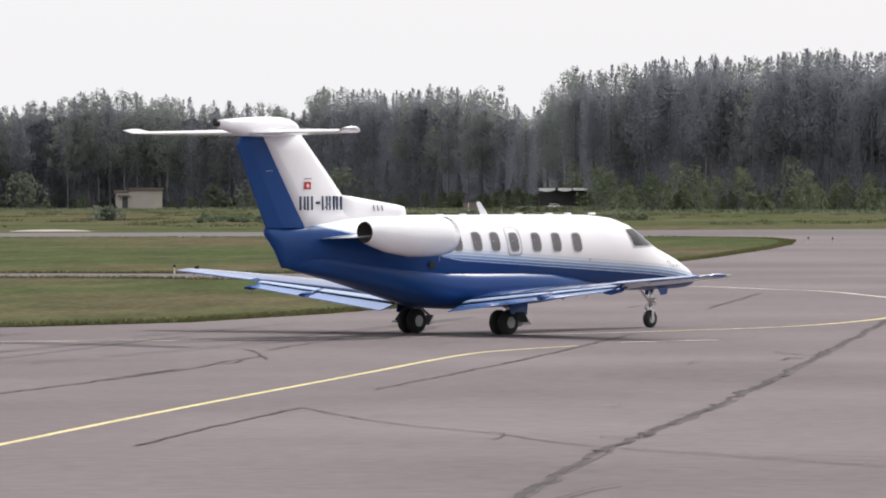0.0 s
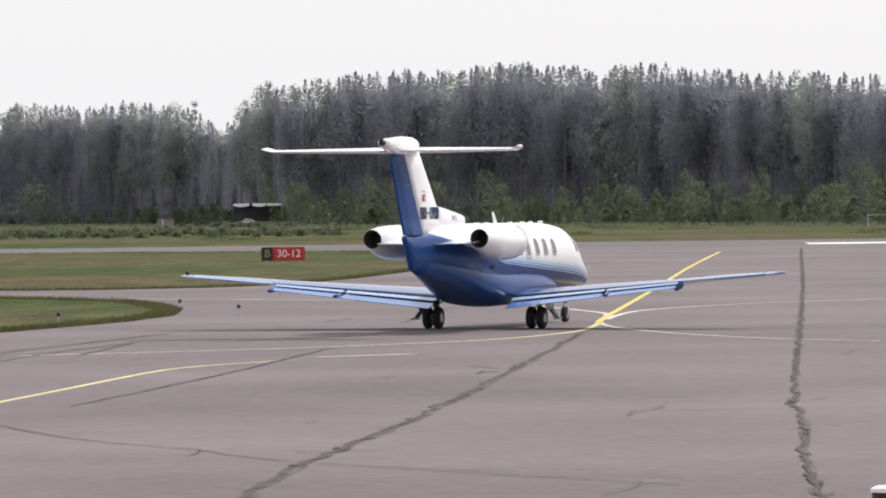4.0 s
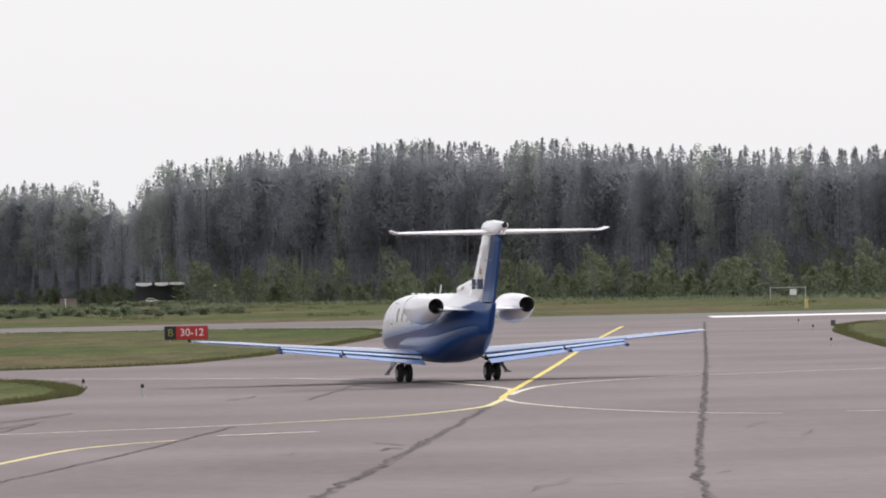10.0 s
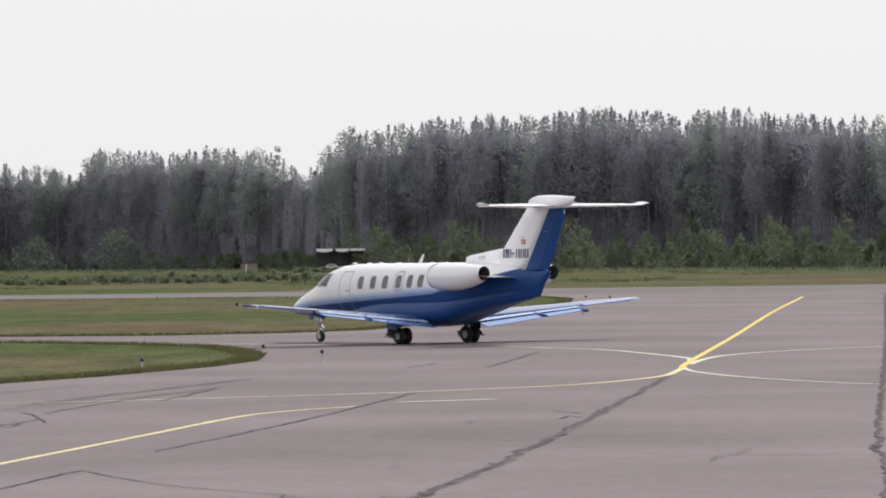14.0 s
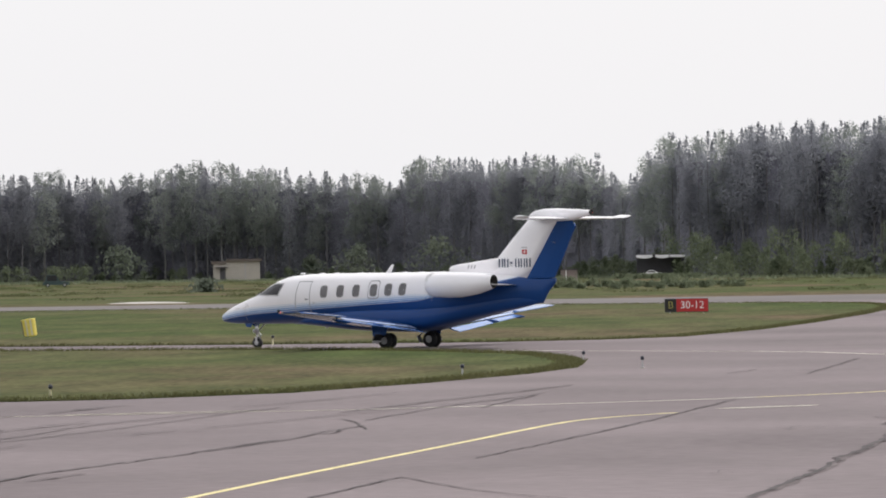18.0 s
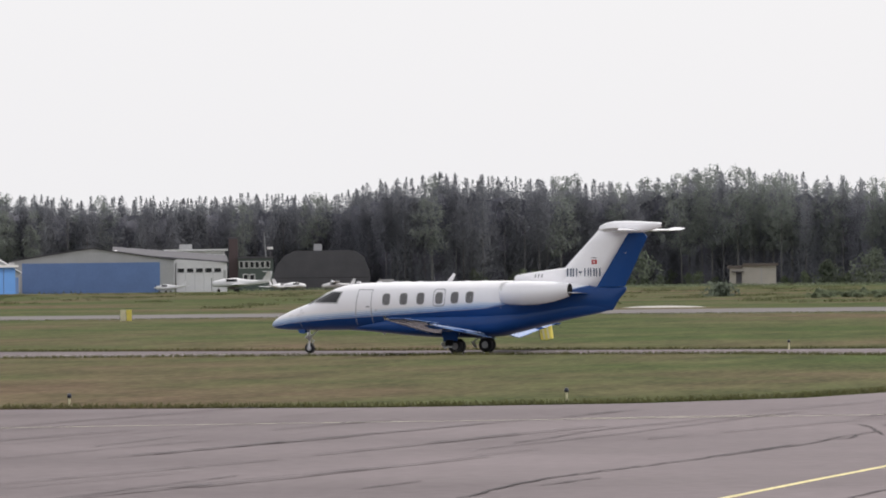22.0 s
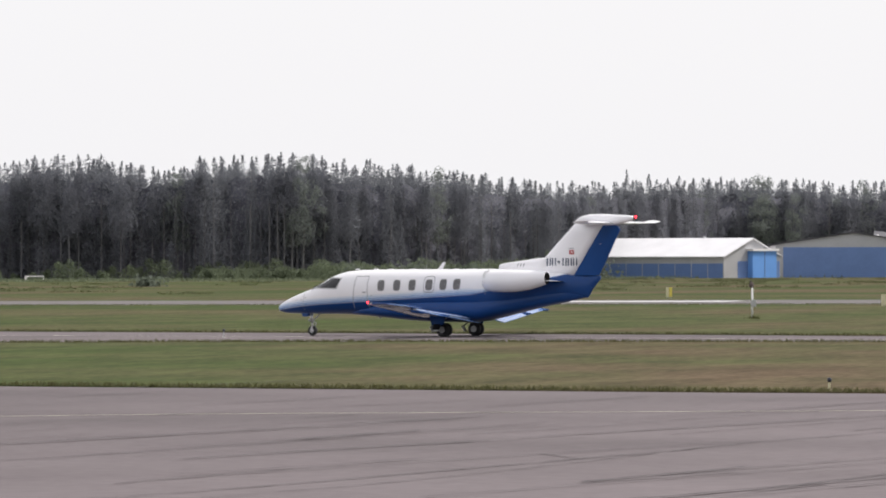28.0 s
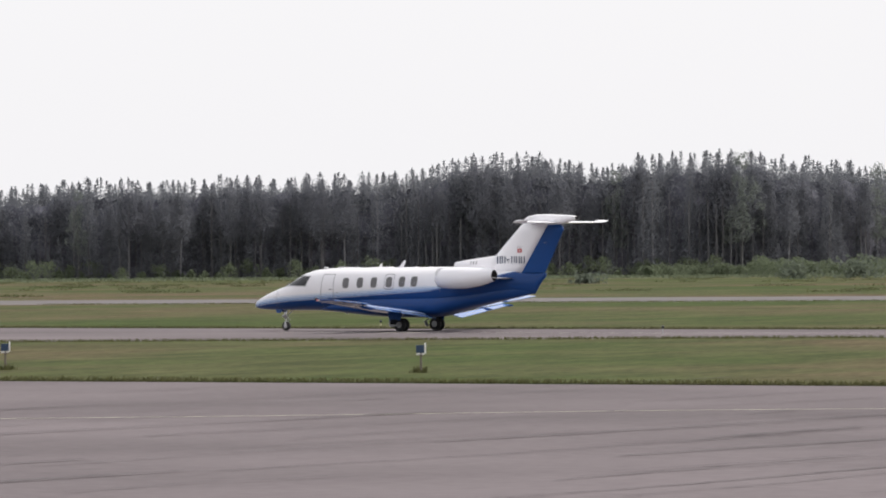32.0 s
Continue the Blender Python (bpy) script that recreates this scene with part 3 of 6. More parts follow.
part("edge_stripe", mesh_of("edge_stripe", [(13.9, 384, 0.02), (200, 414.7, 0.02), (200, 426, 0.02), (13.9, 395.3, 0.02)], [(0, 1, 2, 3)], WHITE_LINE), WHITE_LINE, runway)
part("edge_stripe", mesh_of("edge_stripe", [(-123, 382, 0.02), (-106.4, 385, 0.02), (-106.4, 391, 0.02), (-123, 388, 0.02)], [(0, 1, 2, 3)], WHITE_LINE), WHITE_LINE, runway)

# ---- the jet: x forward, y to its left, z up from the ground between the main wheels ----
BODY = [  # x, top, bottom, half width, squareness
    (8.72, 1.18, 1.14, 0.02, 2.0), (8.64, 1.29, 1.04, 0.13, 2.0), (8.4, 1.46, 0.98, 0.25, 2.0), (8.0, 1.65, 0.95, 0.38, 2.0), (7.5, 1.84, 0.94, 0.50, 2.0), (7.0, 2.01, 0.93, 0.61, 2.05),
    (6.6, 2.19, 0.93, 0.69, 2.1), (6.2, 2.42, 0.93, 0.77, 2.15), (5.8, 2.60, 0.93, 0.84, 2.2), (5.3, 2.73, 0.93, 0.89, 2.2), (4.6, 2.79, 0.93, 0.92, 2.2), (3.5, 2.81, 0.92, 0.93, 2.2),
    (1.5, 2.82, 0.92, 0.93, 2.2), (0.0, 2.82, 0.92, 0.93, 2.2), (-1.2, 2.83, 0.80, 0.92, 2.15), (-2.2, 2.83, 0.92, 0.88, 2.1), (-3.2, 2.81, 1.16, 0.76, 2.05), (-4.1, 2.75, 1.38, 0.58, 2.0),
    (-5.0, 2.65, 1.57, 0.36, 2.1), (-5.7, 2.57, 1.62, 0.20, 2.1), (-6.0, 2.56, 1.64, 0.14, 2.0), (-6.25, 2.56, 2.05, 0.10, 2.0), (-6.56, 2.55, 2.40, 0.05, 2.0)]


def body_at(x):
    xs = [s[0] for s in BODY][::-1]
    return [float(np.interp(x, xs, [s[k] for s in BODY][::-1])) for k in range(1, 5)]


def skin_y(x, z, lift=0.0):
    """Half breadth of the fuselage at x, z."""
    top, bottom, half, power = body_at(x)
    c, hz = (top + bottom) / 2, (top - bottom) / 2
    q = min(0.999, abs((z - c) / hz))
    return half * (1 - q ** power) ** (1 / power) + lift


def skin_patch(corners, side, lift, n=8, m=8):
    """A panel laid on the fuselage's skin between four (x, z) corners, in order round it."""
    bm = bmesh.new()
    (ax, az), (bx, bz), (cx, cz), (dx, dz) = corners
    grid = []
    for i in range(n + 1):
        u, row = i / n, []
        for j in range(m + 1):
            v = j / m
            x = (ax * (1 - u) + bx * u) * (1 - v) + (dx * (1 - u) + cx * u) * v
            z = (az * (1 - u) + bz * u) * (1 - v) + (dz * (1 - u) + cz * u) * v
            row.append(bm.verts.new((x, side * skin_y(x, z, lift), z)))
        grid.append(row)
    for i in range(n):
        for j in range(m):
            bm.faces.new((grid[i][j], grid[i + 1][j], grid[i + 1][j + 1], grid[i][j + 1]))
    return bm


def skin_disc(x, z, w, h, side, lift, power=3.5, n=20, inner=0.0):
    """A rounded window panel, or a frame round it, laid on the skin."""
    bm = bmesh.new()
    rims = []
    for k in ((1.0, inner) if inner else (1.0, 0.55)):
        rim = []
        for i in range(n):
            a = 2 * math.pi * i / n
            c, s = math.cos(a), math.sin(a)
            px = x + k * w / 2 * math.copysign(abs(c) ** (2 / power), c)
            pz = z + k * h / 2 * math.copysign(abs(s) ** (2 / power), s)
            rim.append(bm.verts.new((px, side * skin_y(px, pz, lift), pz)))
        rims.append(rim)
    for i in range(n):
        j = (i + 1) % n
        bm.faces.new((rims[0][i], rims[0][j], rims[1][j], rims[1][i]))
    if not inner:
        bm.faces.new(rims[1])
    bmesh.ops.recalc_face_normals(bm, faces=bm.faces)
    return bm


def foil(chord_x0, chord_x1, y, z, thick, n=10, flat=0.0):
    """A wing section from its leading edge x0 to its trailing edge x1."""
    up, down = [], []
    c = chord_x0 - chord_x1
    for i in range(n + 1):
        u = i / n
        t = 5 * thick * (0.2969 * math.sqrt(u) - 0.126 * u - 0.3516 * u * u + 0.2843 * u ** 3 - 0.1015 * u ** 4)
        x = chord_x0 - u * c
        up.append((x, y, z + c * (t + 0.02 * math.sin(math.pi * u))))
        down.append((x, y, z - c * (t * 0.85 - 0.02 * math.sin(math.pi * u)) - 0.001))
    return up + down[::-1][1:-1]


def wing_line(y):
    """Leading edge, trailing edge and height of the wing at a span station."""
    u = (abs(y) - 0.9) / 7.4
    return 1.5 + (-0.05 - 1.5) * u, -1.42 + (-0.97 + 1.42) * u, 0.86 + 0.57 * u


def build_jet():
    jet = thing("business_jet", pose(0, 0, 0), "twin-engined white and deep blue business jet taxiing, flaps lowered", "airplane")
    rings = []
    fine = []
    for a, b in zip(BODY, BODY[1:]):
        k = 2 if abs(a[0] - b[0]) > 0.3 else 1
        fine += [a[0] + (b[0] - a[0]) * i / k for i in range(k)]
    for x in fine + [BODY[-1][0]]:
        top, bottom, half, power = body_at(x)
        rings.append(ring(x, 0, (top + bottom) / 2, half, (top - bottom) / 2, 40, power))
    body = part("fuselage", loft(rings), LIVERY, jet, "white upper half, blue belly, thin pale bands between", True)
    # belly fairing under the wing
    rings = [ring(x, 0, (t + b) / 2, w, (t - b) / 2, 36, 2.7) for x, t, b, w in ((5.2, 1.1, 0.92, 0.30), (4.4, 1.25, 0.87, 0.62), (3.4, 1.42, 0.78, 0.86), (2.4, 1.55, 0.68, 0.96), (1.2, 1.6, 0.61, 1.0), (-0.4, 1.62, 0.59, 1.01),
                                                                            (-1.3, 1.65, 0.65, 0.97), (-2.2, 1.75, 0.85, 0.86), (-3.2, 1.9, 1.08, 0.70), (-4.2, 2.0, 1.30, 0.50), (-5.2, 2.1, 1.49, 0.27), (-5.8, 2.15, 1.62, 0.12))]
    part("belly_fairing", loft(rings), LIVERY, jet, "blue wing-root fairing", True)
    # cockpit and cabin glass
    for side in (1, -1):
        part("windscreen_frame", skin_patch([(6.78, 2.0), (5.86, 2.49), (5.26, 2.47), (5.44, 1.98)], side, 0.006), GREY_METAL, jet, "", True)
        part("cockpit_window", skin_patch([(6.62, 2.04), (5.86, 2.45), (5.32, 2.43), (5.49, 2.03)], side, 0.012), DARK_GLASS, jet, "dark cockpit side window", True)
        for x, z, w in ((3.3, 2.14, 0), (2.55, 2.15, 0), (1.82, 2.16, 0), (1.02, 2.17, 1), (0.35, 2.185, 0), (-0.285, 2.195, 0), (-0.97, 2.2, 2)):
            if w == 2 and side == 1:
                continue
            if w == 1:
                part("exit_seam", skin_disc(x, z + 0.02, 0.52, 0.70, side, 0.005, 5, 28, 0.90), SEAM, jet, "emergency exit outline", True)
            pane = part("cabin_window", skin_disc(x, z, 0.31, 0.44, side, 0.006, 3.6, 24), SHADE_GLASS, jet, "", True)
            part("window_frame", skin_disc(x, z, 0.35, 0.48, side, 0.010, 3.6, 24, 0.9), SHEET_GREY, pane, "", True)
    windscreen = loft([[(6.95, -0.02, 2.05), (6.95, 0.02, 2.05), (6.93, 0.02, 2.03), (6.93, -0.02, 2.03)], [(6.2, -0.02, 2.45), (6.2, 0.02, 2.45), (6.18, 0.02, 2.42), (6.18, -0.02, 2.42)]])
    part("windscreen_post", windscreen, WHITE, jet)
    for side in (1, -1):
        bm = bmesh.new()
        pts = []
        for i in range(5):
            u = i / 4
            for j in range(5):
                v = j / 4
                x = 6.93 - 0.72 * u
                top = body_at(x)[0]
                y = 0.05 + v * (0.36 + 0.06 * u)
                t2, b2, hf, pw = body_at(x)
                z = (t2 + b2) / 2 + (t2 - b2) / 2 * (1 - min(0.99, y / hf) ** pw) ** (1 / pw) + 0.010
                pts.append(bm.verts.new((x, side * y, z)))
        for i in range(4):
            for j in range(4):
                a = i * 5 + j
                bm.faces.new((pts[a], pts[a + 1], pts[a + 6], pts[a + 5]))
        part("windscreen", bm, DARK_GLASS, jet, "dark curved windscreen pane", True)
    # entry door outline and details on the left
    for c in ([(4.56, 2.53), (4.53, 2.53), (4.66, 1.15), (4.69, 1.15)], [(3.97, 2.53), (3.94, 2.53), (3.93, 1.15), (3.96, 1.15)], [(4.56, 2.54), (3.94, 2.54), (3.94, 2.515), (4.56, 2.515)]):
        part("door_seam", skin_patch(c, 1, 0.004, 6, 10), SEAM, jet, "thin grey outline of the entry door")
    for x, z in ((3.75, 1.72), (7.35, 1.52), (7.1, 1.62)):
        part("skin_port", skin_disc(x, z, 0.07, 0.07, 1, 0.006, 2, 10), GREY_METAL, jet)
        part("skin_port", skin_disc(x, z, 0.07, 0.07, -1, 0.006, 2, 10), GREY_METAL, jet)
    part("vent_port", skin_disc(-1.9, 1.66, 0.2, 0.18, -1, 0.05, 2.4, 14), BLACK, jet, "round dark outlet under the engine")
    part("door_handle", boxed(4.02, skin_y(4.05, 1.85, 0.0), 1.83, 4.16, skin_y(4.05, 1.85, 0.03), 1.88), SEAM, jet)
    for side in (1, -1):
        part("pitot_probe", rod(rod(bmesh.new(), (7.55, side * skin_y(7.55, 1.55, -0.02), 1.55), (7.55, side * skin_y(7.55, 1.55, 0.09), 1.52), 0.014, None, 6), (7.52, side * skin_y(7.55, 1.55, 0.09), 1.52), (7.72, side * skin_y(7.55, 1.55, 0.09), 1.52), 0.012, 0.008, 6), STEEL, jet)
        part("wiper", rod(bmesh.new(), (6.96, side * 0.12, 2.05), (6.5, side * 0.3, 2.24), 0.012, None, 5), BLACK, jet)
        part("nose_seam", skin_patch([(7.24, 1.86), (7.22, 1.86), (7.22, 1.02), (7.24, 1.02)], side, 0.004, 2, 10), SEAM, jet)
        part("cargo_seam", skin_patch([(-1.62, 2.46), (-1.64, 2.46), (-1.64, 1.75), (-1.62, 1.75)], side, 0.004, 2, 8), SEAM, jet)
    # aerials
    part("blade_aerial", loft([[(1.12, -0.02, 2.78), (1.0, 0.02, 2.78), (0.84, 0.0, 2.78)], [(0.80, -0.012, 3.13), (0.76, 0.012, 3.13), (0.68, 0, 3.11)]]), WHITE, jet, "white swept blade aerial on the roof")
    part("whip_aerial", rod(bmesh.new(), (1.6, 0, 2.8), (1.6, 0, 3.02), 0.012, 0.006, 6), SEAM, jet)
    for x in (4.9, 4.0, 3.3, 2.2, 0.2, -0.6):
        part("roof_fitting", box(bmesh.new(), x - 0.09, -0.05, 2.79, x + 0.09, 0.05, 2.845, 0.02), WHITE, jet)
    part("belly_aerial", loft([[(4.0, -0.015, 0.95), (3.9, 0.015, 0.95), (3.75, 0, 0.95)], [(3.86, -0.01, 0.74), (3.83, 0.01, 0.74), (3.74, 0, 0.75)]]), GREY_METAL, jet)
    # wings
    for side, word in ((1, "left"), (-1, "right")):
        rings = []
        for y in (0.6, 1.2, 2.0, 3.2, 4.4, 5.6, 6.8, 7.8, 8.2):
            le, te, z = wing_line(y)
            back = 0.26 if y < 5.7 else 0.0
            rings.append(foil(le, te + back * (le - te), side * y, z, 0.14 - 0.03 * y / 8, 10))
        le, te, z = wing_line(8.4)
        rings.append(foil(le - 0.14, te, side * 8.4, z + 0.02, 0.07, 10))
        wing = part("wing", loft(rings), WING_BLUE, jet, "long straight blue wing", True)
        rings = []
        for y in (1.3, 4.5, 8.15):
            le, te, z = wing_line(y)
            t = 0.012 + 0.075 * (le - te) / 3
            rings.append([(le + 0.012, side * y, z + 0.0), (le - 0.02, side * y, z + t * 0.62), (le - 0.15, side * y, z + t * 1.45), (le - 0.14, side * y, z + t * 1.1), (le - 0.14, side * y, z - t), (le - 0.04, side * y, z - t * 0.7)])
        part("leading_edge", loft(rings), STEEL, wing, "polished metal leading edge", True)
        # flaps: a narrow vane and a broad panel, lowered, in two lengths
        for y0, y1 in ((1.08, 3.62), (3.70, 5.66)):
            # a black wall added in each slot paints its shade
            for kind, mat, u0, u1, d0, d1, th in (("slot_shade", BLACK, 0.70, 0.752, 0.060, 0.064, 0.042), ("flap_vane", PALE_SHEET, 0.765, 0.865, 0.034, 0.056, 0.006),
                                                  ("flap", SKY_SHEEN_BLUE, 0.86, 1.04, 0.080, 0.124, 0.008)):
                rings = []
                for y in (y0, y1):
                    le, te, z = wing_line(y)
                    c = le - te
                    x0, x1, z0, z1, t = le - u0 * c, le - u1 * c, z - d0 * c + 0.05, z - d1 * c + 0.05, th * c
                    xm, zm = (x0 + x1) / 2, (z0 + z1) / 2
                    rings.append([(x0, side * y, z0), (x0 + (x1 - x0) * 0.15, side * y, z0 + t * 0.7), (xm, side * y, zm + t * 0.9), (x1, side * y, z1 + 0.012), (x1, side * y, z1 - 0.006), (xm, side * y, zm - t * 0.7), (x0 + (x1 - x0) * 0.1, side * y, z0 - t * 0.6)])
                part(kind, loft(rings), mat, wing, {"flap": "lowered flap panel, its blue lightened for sky reflection", "flap_vane": "pale flap vane", "slot_shade": "black wall painted for the slot's shade"}.get(kind, ""))
        rings = []
        for y in (5.7, 8.0):
            le, te, z = wing_line(y)
            rings.append([(te + 0.27, side * y, z + 0.075), (te - 0.01, side * y, z + 0.03), (te - 0.01, side * y, z + 0.012), (te + 0.27, side * y, z - 0.03)])
        part("aileron", loft(rings), SKY_SHEEN_BLUE, wing)
        for y in (3.78, 5.7):
            le, te, z = wing_line(y)
            hang = loft([ring(te + 0.6, side * y, z - 0.06, 0.02, 0.02, 10), ring(te + 0.4, side * y, z - 0.12, 0.055, 0.06, 10), ring(te + 0.0, side * y, z - 0.17, 0.055, 0.06, 10), ring(te - 0.22, side * y, z - 0.17, 0.015, 0.02, 10)])
            part("flap_fairing", hang, BLUE, wing, "", True)
        for y in (3.0, 5.3, 6.9, 7.7):
            le, te, z = wing_line(y)
            aft = -0.5 if y < 5.6 else 0.0
            part("static_wick", rod(bmesh.new(), (te + aft * 0.6, side * y, z - (0.2 if y < 5.6 else 0.0)), (te + aft * 0.6 - 0.1, side * y, z - (0.27 if y < 5.6 else 0.05)), 0.012, 0.005, 5), BLACK, wing)
        tip = wing_line(8.35)
        part("tip_light", box(bmesh.new(), -0.25, side * 8.38 - 0.04, tip[2] - 0.02, -0.07, side * 8.38 + 0.04, tip[2] + 0.05, 0.02), GREY_METAL if side < 0 else STEEL, wing)
        # tailplane, engine, pylon
        rings = []
        for y, le, te, z, th in ((0.05, -5.8, -7.28, 4.72, 0.12), (1.0, -6.1, -7.37, 4.725, 0.12), (2.2, -6.5, -7.48, 4.73, 0.12), (3.25, -6.84, -7.56, 4.735, 0.12)):
            rings.append(foil(le, te, side * y, z, th, 8))
        rings.append(foil(-6.93, -7.62, side * 3.31, 4.755, 0.14, 8))
        rings.append(foil(-7.05, -7.68, side * 3.42, 4.795, 0.16, 8))
        rings.append(foil(-7.2, -7.68, side * 3.47, 4.815, 0.10, 8))
        part("tailplane", loft(rings), WHITE, jet, "white tailplane with upturned tip", True)
        cy = 1.47
        prof = [(-2.02, 0.33, 2.35), (-1.96, 0.37, 2.35), (-2.0, 0.41, 2.35), (-2.3, 0.455, 2.345), (-2.9, 0.475, 2.34), (-3.5, 0.455, 2.35), (-4.1, 0.395, 2.385), (-4.55, 0.31, 2.43), (-4.8, 0.245, 2.455)]
        cowl = part("engine_nacelle", loft([ring(x, side * cy, z, r, r, 32) for x, r, z in prof], False, False), WHITE, jet, "smooth white engine nacelle", True)
        part("cowl_latch", boxed(-3.4, side * cy - 0.03, 1.875, -3.1, side * cy + 0.03, 1.9), SEAM, cowl)
        part("intake_lip", loft([ring(-2.06, side * cy, 2.37, 0.33, 0.33, 28), ring(-1.95, side * cy, 2.37, 0.355, 0.355, 28), ring(-1.98, side * cy, 2.37, 0.40, 0.40, 28), ring(-2.12, side * cy, 2.37, 0.425, 0.425, 28)], False, False), STEEL, cowl, "", True)
        part("intake_fan", loft([ring(-2.05, side * cy, 2.37, 0.335, 0.335, 24), ring(-2.5, side * cy, 2.37, 0.32, 0.32, 24)], False, True), BLACK, cowl)
        part("exhaust_pipe", loft([ring(-4.8, side * cy, 2.455, 0.246, 0.246, 28), ring(-4.82, side * cy, 2.455, 0.225, 0.225, 28), ring(-4.3, side * cy, 2.44, 0.20, 0.20, 28)], False, True), SOOT, cowl, "black sooty exhaust", True)
        rings = []
        for y in (0.35, 0.9, 1.3):
            rings.append(foil(-2.6, -5.15 + 0.12 * y, side * y, 2.29 + 0.03 * y, 0.055, 8))
        part("engine_pylon", loft(rings), WHITE, jet, "", True)
    # fin: dorsal fillet, main fin, rudder, bullet
    rings = []
    for z, le, te, w in ((2.5, -3.0, -5.36, 0.15), (2.9, -3.55, -5.6, 0.13), (3.3, -3.98, -5.84, 0.125), (3.8, -4.46, -6.16, 0.12), (4.3, -4.96, -6.5, 0.115), (4.9, -5.56, -6.86, 0.11)):
        c = le - te
        rings.append([(le, 0, z)] + [(le - u * c, w * k, z) for u, k in ((0.05, 0.5), (0.18, 0.85), (0.45, 1.0), (0.8, 0.95), (1.0, 0.85))] + [(le - u * c, -w * k, z) for u, k in ((1.0, 0.85), (0.8, 0.95), (0.45, 1.0), (0.18, 0.85), (0.05, 0.5))])
    fin = part("tail_fin", loft(rings), WHITE, jet, "white swept tail fin", True)
    rings = []
    for x, zt, zb, w in ((-1.86, 2.97, 2.80, 0.07), (-1.95, 3.04, 2.78, 0.13), (-2.2, 3.085, 2.76, 0.17), (-3.0, 3.19, 2.7, 0.16), (-3.7, 3.28, 2.65, 0.14), (-4.3, 3.33, 2.6, 0.10)):
        rings.append(ring(x, 0, (zt + zb) / 2, w, (zt - zb) / 2, 16, 2.8))
    part("dorsal_intake", loft(rings), WHITE, jet, "white dorsal fillet with a blunt air intake", True)
    rings = []
    for z, le, te, w in ((2.56, -5.38, -6.50, 0.135), (3.2, -5.80, -6.84, 0.128), (3.9, -6.25, -7.18, 0.12), (4.46, -6.60, -7.47, 0.11), (4.56, -6.67, -7.40, 0.108), (4.72, -6.76, -7.2, 0.10)):
        rings.append([(le, w, z), (le - 0.6 * (le - te), w * 0.7, z), (te, 0.03, z), (te, -0.03, z), (le - 0.6 * (le - te), -w * 0.7, z), (le, -w, z)])
    part("rudder", loft(rings), BLUE, jet, "blue rudder", False)
    rings = []
    for x, zt, zb, w in ((-5.45, 4.87, 4.75, 0.05), (-5.55, 4.95, 4.69, 0.12), (-5.75, 5.04, 4.65, 0.18), (-6.1, 5.10, 4.63, 0.21), (-6.7, 5.11, 4.62, 0.215), (-7.3, 5.08, 4.65, 0.19), (-7.8, 5.05, 4.77, 0.155), (-8.1, 5.02, 4.85, 0.12)):
        rings.append(ring(x, 0, (zt + zb) / 2, w, (zt - zb) / 2, 20, 2.6))
    for s in (1, -1):
        part("fin_probe", rod(bmesh.new(), (-6.6, s * 0.06, 3.86), (-6.66, s * 0.34, 3.87), 0.02, 0.008, 6), SHEET_GREY, jet)
        part("fin_probe", rod(bmesh.new(), (-4.7, s * 0.1, 3.0), (-4.76, s * 0.36, 3.14), 0.018, 0.008, 6), SHEET_GREY, jet)
    bullet = part("tail_bullet", loft(rings), WHITE, jet, "white bullet fairing joining fin and tailplane", True)
    part("bullet_end", loft([ring(-8.09, 0, 4.935, 0.10, 0.08, 14), ring(-8.16, 0, 4.935, 0.08, 0.07, 14)]), BLACK, bullet)
    # fin markings: registration bars, small square flag
    for side in (1, -1):
        y = side * 0.131
        flagm = loft([[(-5.17, y, 3.44), (-5.39, y, 3.44), (-5.39, y, 3.61), (-5.17, y, 3.61)], [(-5.17, y * 1.03, 3.44), (-5.39, y * 1.03, 3.44), (-5.39, y * 1.03, 3.61), (-5.17, y * 1.03, 3.61)]])
        flag = part("flag", flagm, RED, fin, "small red square flag with a white cross")
        part("flag_cross", boxed(-5.33, min(y * 1.03, y * 1.08), 3.51, -5.23, max(y * 1.03, y * 1.08), 3.54), SIGN_WHITE, flag)
        part("flag_cross", boxed(-5.297, min(y * 1.03, y * 1.08), 3.475, -5.263, max(y * 1.03, y * 1.08), 3.575), SIGN_WHITE, flag)
        part("name_bar", boxed(-5.4, min(y * 0.98, y * 1.03), 3.675, -5.15, max(y * 0.98, y * 1.03), 3.70), SEAM, fin)
        for k in range(6):
            x0 = -4.13 - 0.245 * k
            dash = 2 if side == 1 else 3
            if k == dash:
                zz, ht, w = 3.10, 0.06, 0.13
            else:
                zz, ht, w = 2.965, 0.315, 0.18
            yy = 0.134
            if k == dash:
                part("marking_bar", boxed(x0 - w, min(side * yy * 0.8, side * yy * 1.07), zz, x0, max(side * yy * 0.8, side * yy * 1.07), zz + ht), NAVY, fin)
            else:
                bm = bmesh.new()
                box(bm, x0 - 0.042, min(side * yy * 0.8, side * yy * 1.07), zz, x0, max(side * yy * 0.8, side * yy * 1.07), zz + ht)
                box(bm, x0 - w, min(side * yy * 0.8, side * yy * 1.07), zz, x0 - w + 0.042, max(side * yy * 0.8, side * yy * 1.07), zz + ht)
                part("marking_bar", bm, NAVY, fin)
